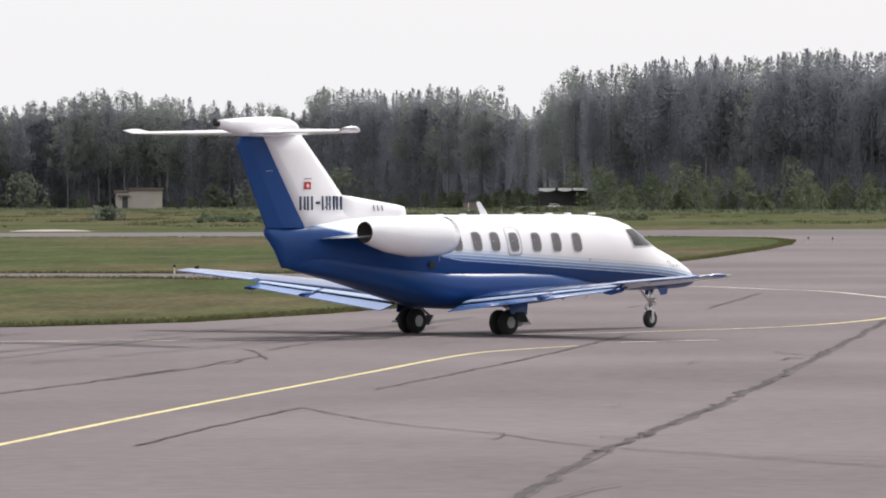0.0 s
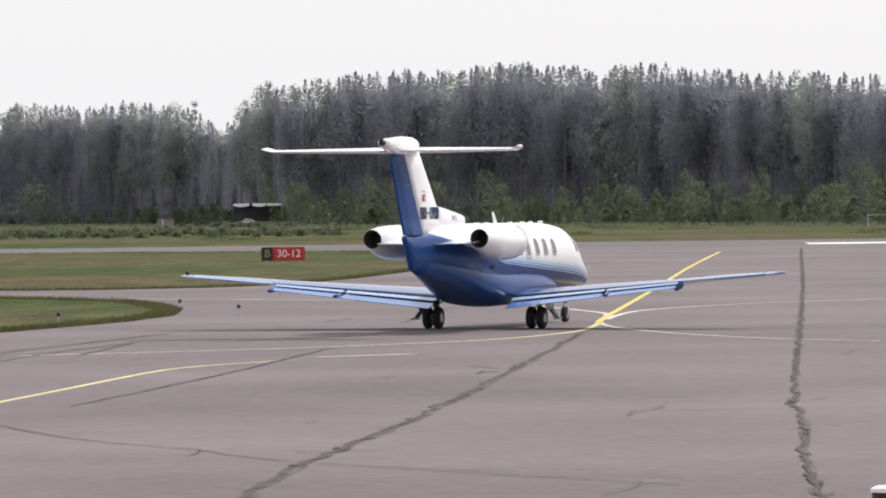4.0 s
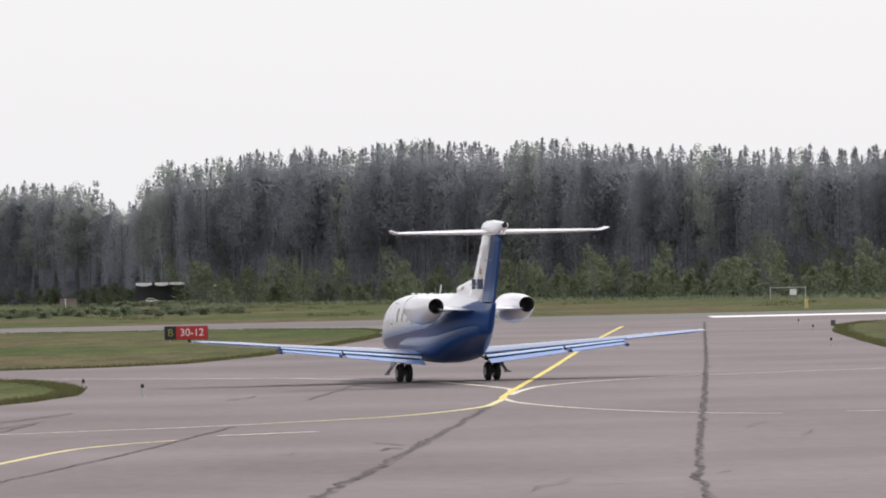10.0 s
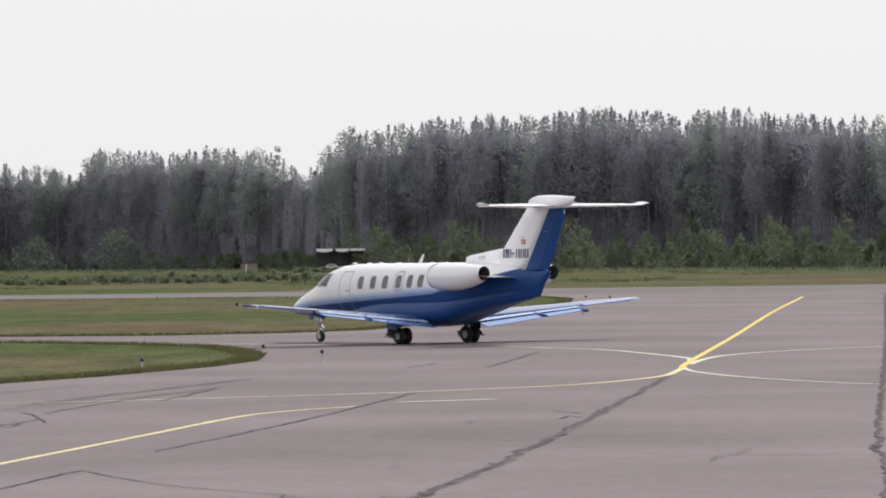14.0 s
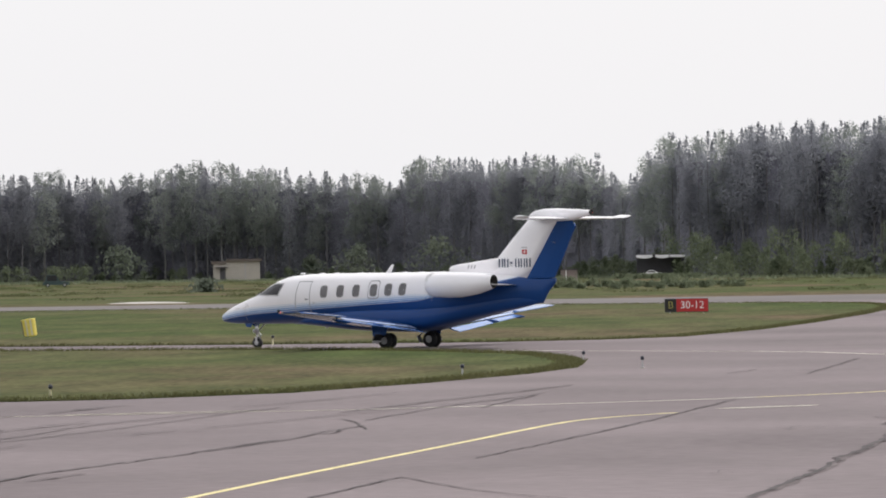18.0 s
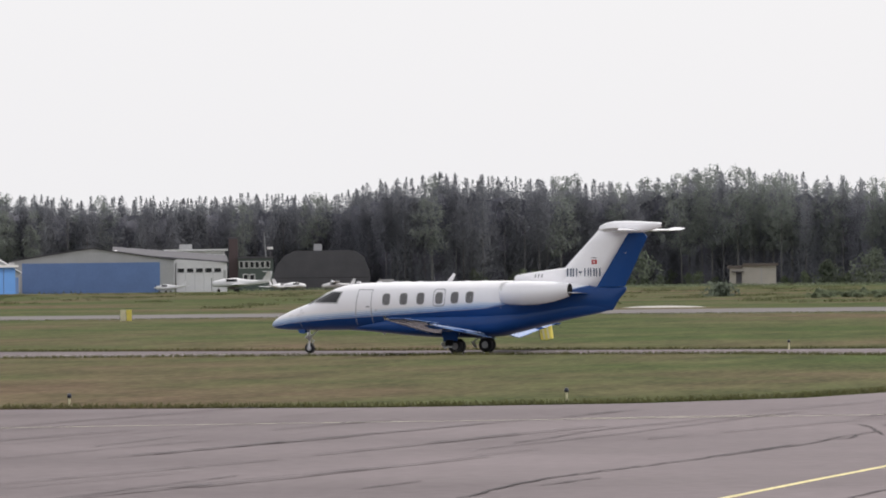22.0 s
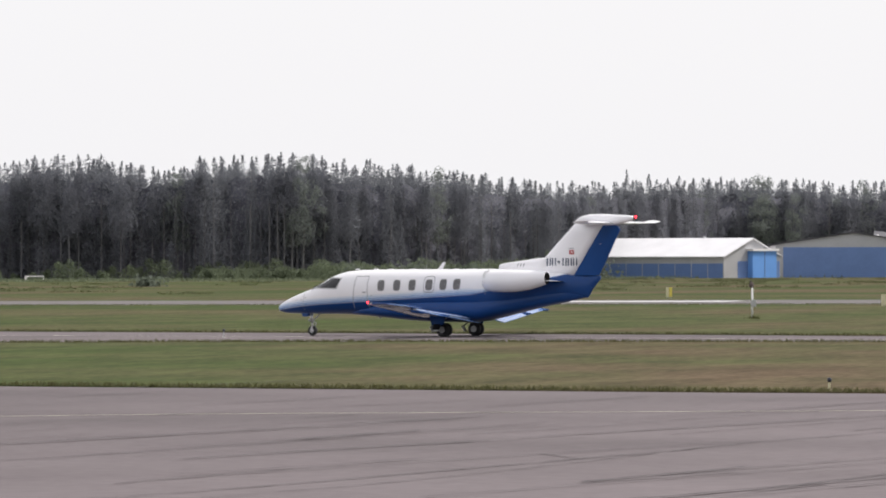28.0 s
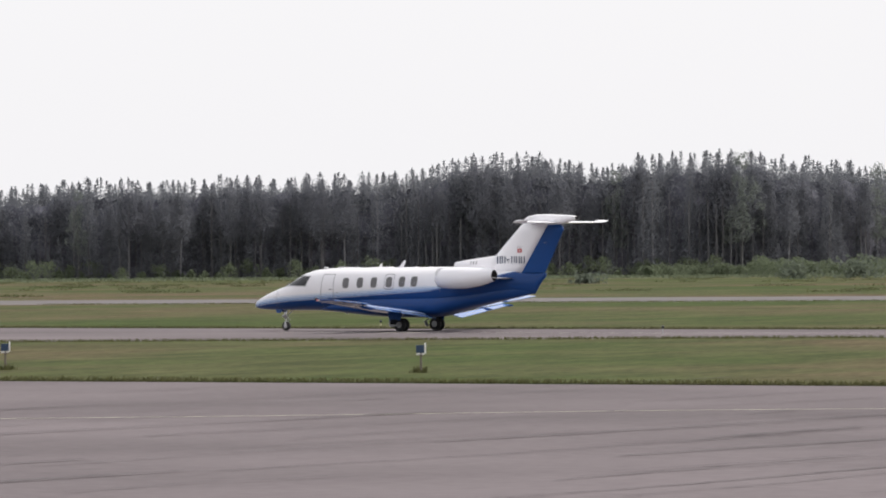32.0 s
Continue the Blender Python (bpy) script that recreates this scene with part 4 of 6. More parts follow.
        for k in range(3):
            part("dorsal_mark", loft([[(-2.75 - 0.14 * k, side * 0.163, 2.93), (-2.80 - 0.14 * k, side * 0.163, 2.93), (-2.84 - 0.14 * k, side * 0.163, 3.06), (-2.79 - 0.14 * k, side * 0.163, 3.06)],
                                      [(-2.75 - 0.14 * k, side * 0.168, 2.93), (-2.80 - 0.14 * k, side * 0.168, 2.93), (-2.84 - 0.14 * k, side * 0.168, 3.06), (-2.79 - 0.14 * k, side * 0.168, 3.06)]]), SEAM, jet)
    # landing gear
    wheels = []

    def wheel(parent, x, y, r, w, out):
        hub = new("wheel")
        hub.parent = parent
        hub.matrix_basis = pose(x, y, r)
        bm = loft([[(rr * math.cos(2 * math.pi * i / 28), yy, rr * math.sin(2 * math.pi * i / 28)) for i in range(28)] for yy, rr in
                   ((-w / 2, r * 0.46), (-w / 2, r * 0.84), (-w * 0.36, r * 0.96), (-w * 0.12, r), (w * 0.12, r), (w * 0.36, r * 0.96), (w / 2, r * 0.84), (w / 2, r * 0.46))])
        part("tyre", bm, TYRE, hub, "", True)
        bm = loft([[(rr * math.cos(2 * math.pi * i / 20), yy, rr * math.sin(2 * math.pi * i / 20)) for i in range(20)] for yy, rr in
                   ((-w * 0.51, r * 0.25), (-w * 0.53, r * 0.46), (w * 0.53, r * 0.46), (w * 0.51, r * 0.25))])
        part("rim", bm, GREY_METAL, hub)
        wheels.append((hub, r, x, y))
        return hub

    for side in (1, -1):
        leg = part("main_leg", rod(rod(bmesh.new(), (0.28, side * 1.46, 0.95), (0.22, side * 1.46, 0.45), 0.075, 0.065, 12), (0.24, side * 1.46, 0.5), (-0.02, side * 1.46, 0.27), 0.055, 0.05, 10), GREY_METAL, jet, "trailing-link main gear leg", True)
        part("axle", rod(bmesh.new(), (0, side * 1.46 - 0.17, 0.27), (0, side * 1.46 + 0.17, 0.27), 0.035, None, 10), GREY_METAL, leg)
        part("gear_door", loft([[(0.55, side * 1.72, 0.86), (-0.2, side * 1.72, 0.86), (-0.15, side * 1.80, 0.5), (0.42, side * 1.80, 0.46)], [(0.55, side * 1.745, 0.86), (-0.2, side * 1.745, 0.86), (-0.15, side * 1.825, 0.5), (0.42, side * 1.825, 0.46)]]), BLUE, jet, "open blue gear door")
        part("mud_guard", loft([[(0.62, side * 1.35, 0.42), (0.62, side * 1.57, 0.42), (0.48, side * 1.57, 0.2), (0.48, side * 1.35, 0.2)], [(0.66, side * 1.35, 0.42), (0.66, side * 1.57, 0.42), (0.52, side * 1.57, 0.18), (0.52, side * 1.35, 0.18)]]), GREY_METAL, jet)
        part("guard_arm", rod(bmesh.new(), (0.64, side * 1.46, 0.4), (0.3, side * 1.46, 0.62), 0.03, None, 8), GREY_METAL, jet)
        part("gear_flap", loft([[(0.34, side * 1.70, 0.62), (0.30, side * 1.96, 0.30), (-0.02, side * 1.96, 0.30), (0.0, side * 1.70, 0.62)], [(0.34, side * 1.73, 0.64), (0.30, side * 1.99, 0.32), (-0.02, side * 1.99, 0.32), (0.0, side * 1.73, 0.64)]]), BLACK, jet, "dark hinged lower gear door")
        part("door_foot", boxed(-0.02, min(side * 1.93, side * 2.08), 0.24, 0.28, max(side * 1.93, side * 2.08), 0.30), GREY_METAL, jet)
        part("side_brace", rod(bmesh.new(), (0.1, side * 1.5, 0.62), (0.1, side * 0.9, 0.86), 0.03, None, 8), STEEL, jet)
        part("brake_line", rod(rod(bmesh.new(), (0.3, side * 1.38, 0.8), (0.16, side * 1.36, 0.48), 0.012, None, 5), (0.16, side * 1.36, 0.48), (0.02, side * 1.38, 0.3), 0.012, None, 5), BLACK, leg)
        for off in (0.145, -0.145):
            wheel(jet, 0, side * 1.46 + off, 0.295, 0.18, side)
    leg = part("nose_leg", rod(rod(bmesh.new(), (7.14, 0, 1.0), (7.1, 0, 0.52), 0.06, 0.055, 12), (7.1, 0, 0.55), (7.06, 0, 0.36), 0.035, None, 10), STEEL, jet, "slim nose gear leg", True)
    for s in (1, -1):
        part("fork", box(bmesh.new(), 7.03, s * 0.095 - 0.015, 0.2, 7.11, s * 0.095 + 0.015, 0.42, 0.01), STEEL, leg)
        part("nose_gear_door", loft([[(7.5, s * 0.2, 0.96), (7.15, s * 0.2, 0.96), (7.2, s * 0.24, 0.80), (7.42, s * 0.24, 0.82)], [(7.5, s * 0.22, 0.96), (7.15, s * 0.22, 0.96), (7.2, s * 0.26, 0.80), (7.42, s * 0.26, 0.82)]]), BLUE, jet)
    part("taxi_lamp", rod(bmesh.new(), (7.17, 0, 0.66), (7.25, 0, 0.66), 0.05, 0.07, 12), STEEL, leg)
    wheel(jet, 7.08, 0, 0.215, 0.15, 1)
    part("torque_link", rod(rod(bmesh.new(), (7.02, 0, 0.62), (6.9, 0, 0.5), 0.022, None, 6), (6.9, 0, 0.5), (7.02, 0, 0.38), 0.022, None, 6), GREY_METAL, leg)
    part("drag_brace", rod(bmesh.new(), (7.1, 0, 0.6), (6.7, 0, 0.95), 0.025, None, 6), GREY_METAL, leg)
    # the turning red beacons at the tail and the left wing tip
    beacons = []
    for x, y, z in ((-8.18, 0, 4.98), (-0.13, 8.50, 1.50)):
        hub = new("beacon")
        hub.parent = jet
        hub.matrix_basis = pose(x, y, z)
        part("beacon_shade", rod(bmesh.new(), (0, 0, -0.05), (0, 0, 0.06), 0.057, 0.053, 14), BLACK, hub)
        part("beacon_lens", loft([[(0.052 * math.cos(a), 0.052 * math.sin(a), q) for a in (-0.5, -0.25, 0, 0.25, 0.5)] + [(0.06 * math.cos(a), 0.06 * math.sin(a), q) for a in (0.5, 0.25, 0, -0.25, -0.5)] for q in (-0.05, 0.06)]), RED_LENS, hub, "glowing red lens")
        beacons.append((hub, x, y, z))
    return jet, wheels, beacons


jet, jet_wheels, jet_beacons = build_jet()

# ---- woods ----
SKYLINE = [(-33, 0.62), (-29, 0.66), (-27, 0.60), (-26.2, 0.71), (-25.4, 0.68), (-24.5, 0.75), (-23.1, 0.74), (-22.6, 0.86), (-22.3, 0.92), (-21.6, 0.92), (-21.2, 0.84), (-20.3, 0.95), (-19.7, 0.93),
           (-18.7, 0.84), (-18.0, 0.75), (-17.0, 0.66), (-16.0, 0.69), (-15.2, 0.71), (-14.3, 0.65), (-12.5, 0.67), (-11.7, 0.67), (-11.3, 0.80), (-10.7, 0.85), (-9.8, 0.80), (-9.3, 0.80), (-8.9, 0.72),
           (-8.4, 0.84), (-7.9, 0.90), (-7.1, 0.81), (-6.4, 0.74), (-6.0, 0.69), (-5.8, 0.92), (-5.2, 0.88), (-4.7, 0.94), (-4.1, 0.87), (-3.7, 0.70), (-3.4, 1.03), (-2.3, 1.20), (-1.3, 1.20), (-0.8, 1.28),
           (-0.2, 1.21), (0.6, 1.23), (1.6, 1.14), (3.0, 1.12), (4.0, 1.10), (10, 1.1)]
FRONT = [(-33, 1050), (-27, 1050), (-24, 1040), (-20, 1015), (-18.6, 1030), (-17, 1075), (-15.5, 1190), (-12, 1230), (-11, 1180), (-8.6, 1200), (-5.9, 1150), (-4, 1060), (-3.2, 940), (0, 850), (4, 720), (10, 640)]
SKY_A, SKY_E = [p[0] for p in SKYLINE], [p[1] for p in SKYLINE]
FR_A, FR_R = [p[0] for p in FRONT], [p[1] for p in FRONT]


def sprigs(rng, centres, spread, count, size, flat=0.7):
    """Many small leaf triangles scattered round each centre."""
    c = np.repeat(np.asarray(centres, float), count, axis=0)
    s = np.repeat(np.broadcast_to(np.asarray(spread, float), (len(centres),)), count)[:, None]
    off = rng.normal(size=c.shape)
    off /= np.maximum(1, np.linalg.norm(off, axis=1, keepdims=True) / 1.6)
    p = c + off * s * np.array([1, 1, flat])
    a, b = rng.normal(size=p.shape), rng.normal(size=p.shape)
    a /= np.linalg.norm(a, axis=1, keepdims=True)
    b /= np.linalg.norm(b, axis=1, keepdims=True)
    k = np.repeat(np.broadcast_to(np.asarray(size, float), (len(centres),)), count)[:, None] * rng.uniform(0.6, 1.4, size=(len(p), 1))
    return np.stack([p + a * k, p - a * k * 0.5 + b * k * 0.8, p - a * k * 0.5 - b * k * 0.8], 1)


def leaf_mesh(name, leaves, mat):
    """One mesh of loose leaves."""
    tri = np.concatenate(leaves) if isinstance(leaves, list) else leaves
    pts, n = tri.reshape(-1, 3), len(tri)
    me = bpy.data.meshes.new(name)
    me.vertices.add(len(pts))
    me.vertices.foreach_set("co", pts.astype(np.float32).ravel())
    me.loops.add(len(pts))
    me.loops.foreach_set("vertex_index", np.arange(len(pts), dtype=np.int32))
    me.polygons.add(n)
    me.polygons.foreach_set("loop_start", np.arange(0, 3 * n, 3, dtype=np.int32))
    me.materials.append(mat)
    me.update(calc_edges=True)
    return me


def crown_points(kind, rng, h):
    """Clump centres and radii of a crown of height h above a trunk foot at 0: whorls of branches, each with clumps along it."""
    cs, rs = [], []

    def whorl(z, reach, arms, droop, size, stops):
        turn0, swell = rng.uniform(0, 6.283), rng.uniform(0.7, 1.2)
        for k in range(arms):
            a = turn0 + 6.283 * k / arms + rng.uniform(-0.4, 0.4)
            far = reach * swell * rng.uniform(0.5, 1.2)
            for q in stops:
                cs.append((far * q * math.cos(a), far * q * math.sin(a), z + droop * far * q + h * rng.uniform(-0.008, 0.008)))
                rs.append(size * rng.uniform(0.75, 1.25) * (1.25 - 0.4 * q))

    if kind == "pine":
        low = h * rng.uniform(0.40, 0.54)
        fat = rng.uniform(0.13, 0.20)
        for i in range(13):
            u = 1 - (1 - i / 12) ** 1.25
            whorl(low + (h * 0.965 - low) * u, h * (fat * 1.1 * (1 - u) ** 0.72 + 0.004) * min(1.0, 0.55 + 1.8 * u), 7 if u < 0.8 else 5, 0.12, h * (0.034 * (1 - u) ** 0.55 + 0.004), (0.35, 0.65, 0.95) if u < 0.8 else (0.7,))
            if u > 0.8:
                cs.append((0, 0, low + (h * 0.965 - low) * u))
                rs.append(h * (0.03 * (1 - u) + 0.004))
        cs.append((0, 0, h * 0.98))
        rs.append(h * 0.005)
    elif kind == "spruce":
        fat = rng.uniform(0.13, 0.18)
        for i in range(20):
            u = 1 - (1 - i / 19) ** 1.3
            whorl(h * (0.10 + 0.87 * u), h * (fat * (1 - u) ** 0.82 + 0.004), 6 if u < 0.75 else 4, -0.35, h * (0.025 * (1 - u) ** 0.65 + 0.004), (0.4, 0.85) if u < 0.8 else (0.7,))
            if u > 0.8:
                cs.append((0, 0, h * (0.10 + 0.87 * u)))
                rs.append(h * (0.018 * (1 - u) + 0.004))
        cs.append((0, 0, h * 0.975))
        rs.append(h * 0.007)
    elif kind == "sparse":
        for i in range(10):
            u = i / 9
            whorl(h * (0.45 + 0.53 * u), h * 0.085 * (1.05 - u) ** 0.7, 3, 0.2, h * 0.013, (0.5, 0.95))
    else:
        heads = [(rng.normal(0, 0.05), rng.normal(0, 0.05), rng.uniform(0.34, 0.86), rng.uniform(0.055, 0.10)) for _ in range(9)] + [(0, 0, 0.92, 0.05)]
        for x, y, z, r in heads:
            for i in range(13):
                d = rng.normal(size=3)
                d /= np.linalg.norm(d)
                cs.append((h * (x + d[0] * r), h * (y + d[1] * r), h * min(0.985, z + d[2] * r * 1.15)))
                rs.append(h * rng.uniform(0.016, 0.028))
    return cs, rs


def trunk_mesh(name, rng, h, mat, r, kind):
    """A tapered, slightly bent trunk with short limbs."""
    bm = bmesh.new()
    p = Vector((0, 0, -0.4))
    bend = Vector((rng.uniform(-0.015, 0.015), rng.uniform(-0.015, 0.015), 0))
    for i in range(5):
        q = Vector((0, 0, h * 0.96 * (i + 1) / 5)) + bend * h * math.sin(0.8 * i)
        rod(bm, p, q, r * (1 - 0.19 * i), r * (1 - 0.19 * (i + 1)), 6, False)
        p = q
    for i in range(9):
        z = h * rng.uniform(0.4, 0.9)
        a = rng.uniform(0, 6.283)
        reach = h * 0.1 * (1.2 - z / h)
        rod(bm, (0, 0, z), (reach * math.cos(a), reach * math.sin(a), z + reach * 0.35), r * 0.22, r * 0.07, 4, False)
    me = bpy.data.meshes.new(name)
    bm.to_mesh(me)
    bm.free()
    me.materials.append(mat)
    return me


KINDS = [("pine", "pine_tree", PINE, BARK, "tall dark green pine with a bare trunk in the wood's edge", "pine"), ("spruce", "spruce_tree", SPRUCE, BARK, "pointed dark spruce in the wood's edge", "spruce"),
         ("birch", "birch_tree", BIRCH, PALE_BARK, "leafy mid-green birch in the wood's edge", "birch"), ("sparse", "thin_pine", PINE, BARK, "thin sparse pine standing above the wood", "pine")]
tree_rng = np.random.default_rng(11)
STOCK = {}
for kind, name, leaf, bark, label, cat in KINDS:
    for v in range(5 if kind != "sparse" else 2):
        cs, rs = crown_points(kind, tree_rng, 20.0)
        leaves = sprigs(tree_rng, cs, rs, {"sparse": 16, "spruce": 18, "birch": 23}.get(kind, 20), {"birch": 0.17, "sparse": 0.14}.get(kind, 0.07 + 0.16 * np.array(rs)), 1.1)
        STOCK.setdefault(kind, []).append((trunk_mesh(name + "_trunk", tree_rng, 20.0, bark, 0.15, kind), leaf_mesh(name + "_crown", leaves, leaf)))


def species(turn, rng):
    u = rng.random()
    if turn > -3.3:
        return "spruce" if u < 0.3 else "pine" if u < 0.86 else "birch"
    if turn > -9.5:
        return "birch" if u < 0.58 else "pine" if u < 0.78 else "spruce"
    if turn > -17:
        return "spruce" if u < 0.42 else "pine" if u < 0.86 else "birch"
    return "pine" if u < 0.68 else "birch" if u < 0.76 else "spruce"


def plant(kind, x, y, h, spin):
    name, label, cat = next((k[1], k[4], k[5]) for k in KINDS if k[0] == kind)
    trunk, crown = STOCK[kind][int(tree_rng.integers(len(STOCK[kind])))]
    ob = new(name, trunk)
    wide = tree_rng.uniform(0.75, 1.15)
    ob.matrix_basis = Matrix.LocRotScale((x, y, -0.06 + fall(x, y)), Euler((0, 0, spin)), (h / 20 * wide, h / 20 * wide, h / 20))
    tagged(ob, label, cat, "wood's edge")
    c = new("crown", crown)
    c.parent = ob


def tree_height(turn, r, x, y):
    return r * math.tan(radians(float(np.interp(turn, SKY_A, SKY_E)))) + EYE + 0.06 - fall(x, y)


turn = -30.0
while turn < 7.5:
    r = float(np.interp(turn, FR_A, FR_R)) + float(tree_rng.uniform(-6, 12))
    x, y = at_turn(turn, r)
    h = tree_height(turn, r, x, y) * float(tree_rng.choice([tree_rng.uniform(0.86, 0.96), tree_rng.uniform(0.96, 1.03), tree_rng.uniform(1.0, 1.06)]))
    plant(species(turn, tree_rng), x, y, h, float(tree_rng.uniform(0, 6.28)))
    turn += float(tree_rng.uniform(0.07, 0.15)) * (0.75 if turn > -3.4 or -17.5 < turn < -10 else 1.0)
# lone tops that stand out of the line
for turn, el, kind in ((-3.51, 0.95, "sparse"), (-4.02, 0.94, "sparse"), (-3.28, 1.13, "sparse"), (0.56, 1.29, "spruce"), (-16.42, 0.82, "spruce"), (-16.2, 0.77, "spruce"), (-20.32, 0.98, "spruce"), (-20.0, 0.98, "spruce"),
                       (-11.31, 0.84, "spruce"), (-11.05, 0.86, "spruce"), (-0.78, 1.29, "birch"), (-0.95, 1.28, "birch"), (-5.8, 0.94, "birch"), (-4.65, 0.96, "pine")):
    r = float(np.interp(turn, FR_A, FR_R)) + 14
    x, y = at_turn(turn, r)
    plant(kind, x, y, r * math.tan(radians(el)) + EYE - fall(x, y), 0.5)

# the depth of the wood: a sheet behind the first trees, and the tops that show over it
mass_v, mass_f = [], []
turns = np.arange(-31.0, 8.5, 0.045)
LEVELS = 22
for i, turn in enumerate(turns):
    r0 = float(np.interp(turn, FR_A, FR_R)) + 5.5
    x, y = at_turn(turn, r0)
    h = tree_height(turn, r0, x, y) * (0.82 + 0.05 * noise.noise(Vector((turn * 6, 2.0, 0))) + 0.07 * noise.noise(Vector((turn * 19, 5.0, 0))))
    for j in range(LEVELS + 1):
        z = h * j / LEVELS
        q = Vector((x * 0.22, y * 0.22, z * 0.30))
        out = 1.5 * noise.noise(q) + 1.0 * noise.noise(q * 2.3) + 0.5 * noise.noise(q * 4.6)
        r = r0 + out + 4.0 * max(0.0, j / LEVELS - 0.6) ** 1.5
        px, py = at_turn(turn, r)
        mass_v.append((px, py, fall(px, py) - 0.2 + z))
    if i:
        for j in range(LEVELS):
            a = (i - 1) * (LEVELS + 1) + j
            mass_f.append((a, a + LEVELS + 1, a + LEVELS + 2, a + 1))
# added to fill the gaps; their dim tone is put into its colour
tagged(new("thicket", mesh_of("thicket", mass_v, mass_f, DIM_FILL, True)), "bumpy sheet added behind the wood's edge, coloured as its dim depth", "forest", kind="stuff")
tops = []
for row in range(1, 5):
    turn = -31.0
    while turn < 8.5:
        r = float(np.interp(turn, FR_A, FR_R)) + 3 + 5 * row + float(tree_rng.uniform(-2, 4))
        x, y = at_turn(turn, r)
        h = tree_height(turn, r, x, y) * float(tree_rng.uniform(0.94, 1.05))
        cs, rs = crown_points("pine" if tree_rng.random() < 0.55 else "spruce", tree_rng, h)
        cs, rs = np.array(cs), np.array(rs)
        top = cs[:, 2] > h * 0.64
        tops.append(sprigs(tree_rng, cs[top] + np.array([x, y, fall(x, y)]), rs[top] * 1.1, 15, 0.08 + 0.18 * rs[top], 1.0))
        turn += float(tree_rng.uniform(0.10, 0.20))
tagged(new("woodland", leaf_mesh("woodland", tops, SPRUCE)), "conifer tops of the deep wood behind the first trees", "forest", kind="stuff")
# young conifers growing up under the edge trees
under = []
turn = -30.5
while turn < 8.0:
    r = float(np.interp(turn, FR_A, FR_R)) + float(tree_rng.uniform(-3, 4))
    x, y = at_turn(turn, r)
    h = tree_height(turn, r, x, y) * float(tree_rng.uniform(0.30, 0.72))
    cs, rs = crown_points("spruce", tree_rng, h)
    cs, rs = np.array(cs) * np.array([1.25, 1.25, 1.0]), np.array(rs) * 1.5
    under.append(sprigs(tree_rng, cs + np.array([x, y, fall(x, y) - 0.3]), rs, 11, 0.10 + 0.16 * rs, 1.0))
    turn += float(tree_rng.uniform(0.10, 0.22)) * (1.0 if turn < -3.3 else 1.7)
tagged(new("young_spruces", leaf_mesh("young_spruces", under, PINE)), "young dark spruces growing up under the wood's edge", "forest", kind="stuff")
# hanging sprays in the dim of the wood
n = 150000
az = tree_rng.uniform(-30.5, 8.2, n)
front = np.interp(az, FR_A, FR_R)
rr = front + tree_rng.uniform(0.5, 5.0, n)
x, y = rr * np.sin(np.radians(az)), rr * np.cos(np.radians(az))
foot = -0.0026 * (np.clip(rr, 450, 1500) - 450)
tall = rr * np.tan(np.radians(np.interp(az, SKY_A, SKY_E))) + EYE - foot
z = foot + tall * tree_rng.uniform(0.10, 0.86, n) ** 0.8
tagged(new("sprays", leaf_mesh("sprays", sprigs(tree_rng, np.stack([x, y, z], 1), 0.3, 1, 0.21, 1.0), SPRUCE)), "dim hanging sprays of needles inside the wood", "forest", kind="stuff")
# slim bare trunks between the edge trees
stems_v, stems_f = [], []
turn = -30.0
while turn < 8.0:
    r = float(np.interp(turn, FR_A, FR_R)) + float(tree_rng.uniform(-4, 5))
    x, y = at_turn(turn, r)
    h = tree_height(turn, r, x, y) * float(tree_rng.uniform(0.45, 0.8))
    thick, z = float(tree_rng.uniform(0.07, 0.16)), fall(x, y) - 0.2
    k = len(stems_v)
    for up, q in ((0, 1.0), (h, 0.6)):
        stems_v += [(x + thick * q * math.cos(1.257 * i), y + thick * q * math.sin(1.257 * i), z + up) for i in range(5)]
    stems_f += [(k + i, k + (i + 1) % 5, k + 5 + (i + 1) % 5, k + 5 + i) for i in range(5)]
    turn += float(tree_rng.uniform(0.03, 0.14)) * (1.0 if turn > -3.4 or turn < -17 else 3.0)
tagged(new("tree_stems", mesh_of("tree_stems", stems_v, stems_f, BARK)), "slim bare grey pine stems inside the wood's edge", "forest", kind="stuff")

# ---- airfield things ----


def facing(turn, r, z=None, spin=0.0):
    """A pose at a bearing and distance, its +x to the right and -y towards the terrace."""
    x, y = at_turn(turn, r)
    return pose(x, y, fall(x, y) - 0.06 if z is None else z, 0, 0, -turn + spin)


def writing(body, size, m, mat, parent, name="lettering"):
    curve = bpy.data.curves.new(name, "FONT")
    curve.body, curve.size, curve.extrude, curve.align_x, curve.align_y = body, size, 0.004, "CENTER", "CENTER"
    tmp = bpy.data.objects.new(name, curve)
    scene.collection.objects.link(tmp)
    bpy.context.view_layer.update()
    me = bpy.data.meshes.new_from_object(tmp)
    bpy.data.objects.remove(tmp)
    me.materials.clear()
    me.materials.append(mat)
    return part(name, me, mat, parent, "", False, m)


LENS = material("blue_lens", (0.012, 0.014, 0.03), 0.3)


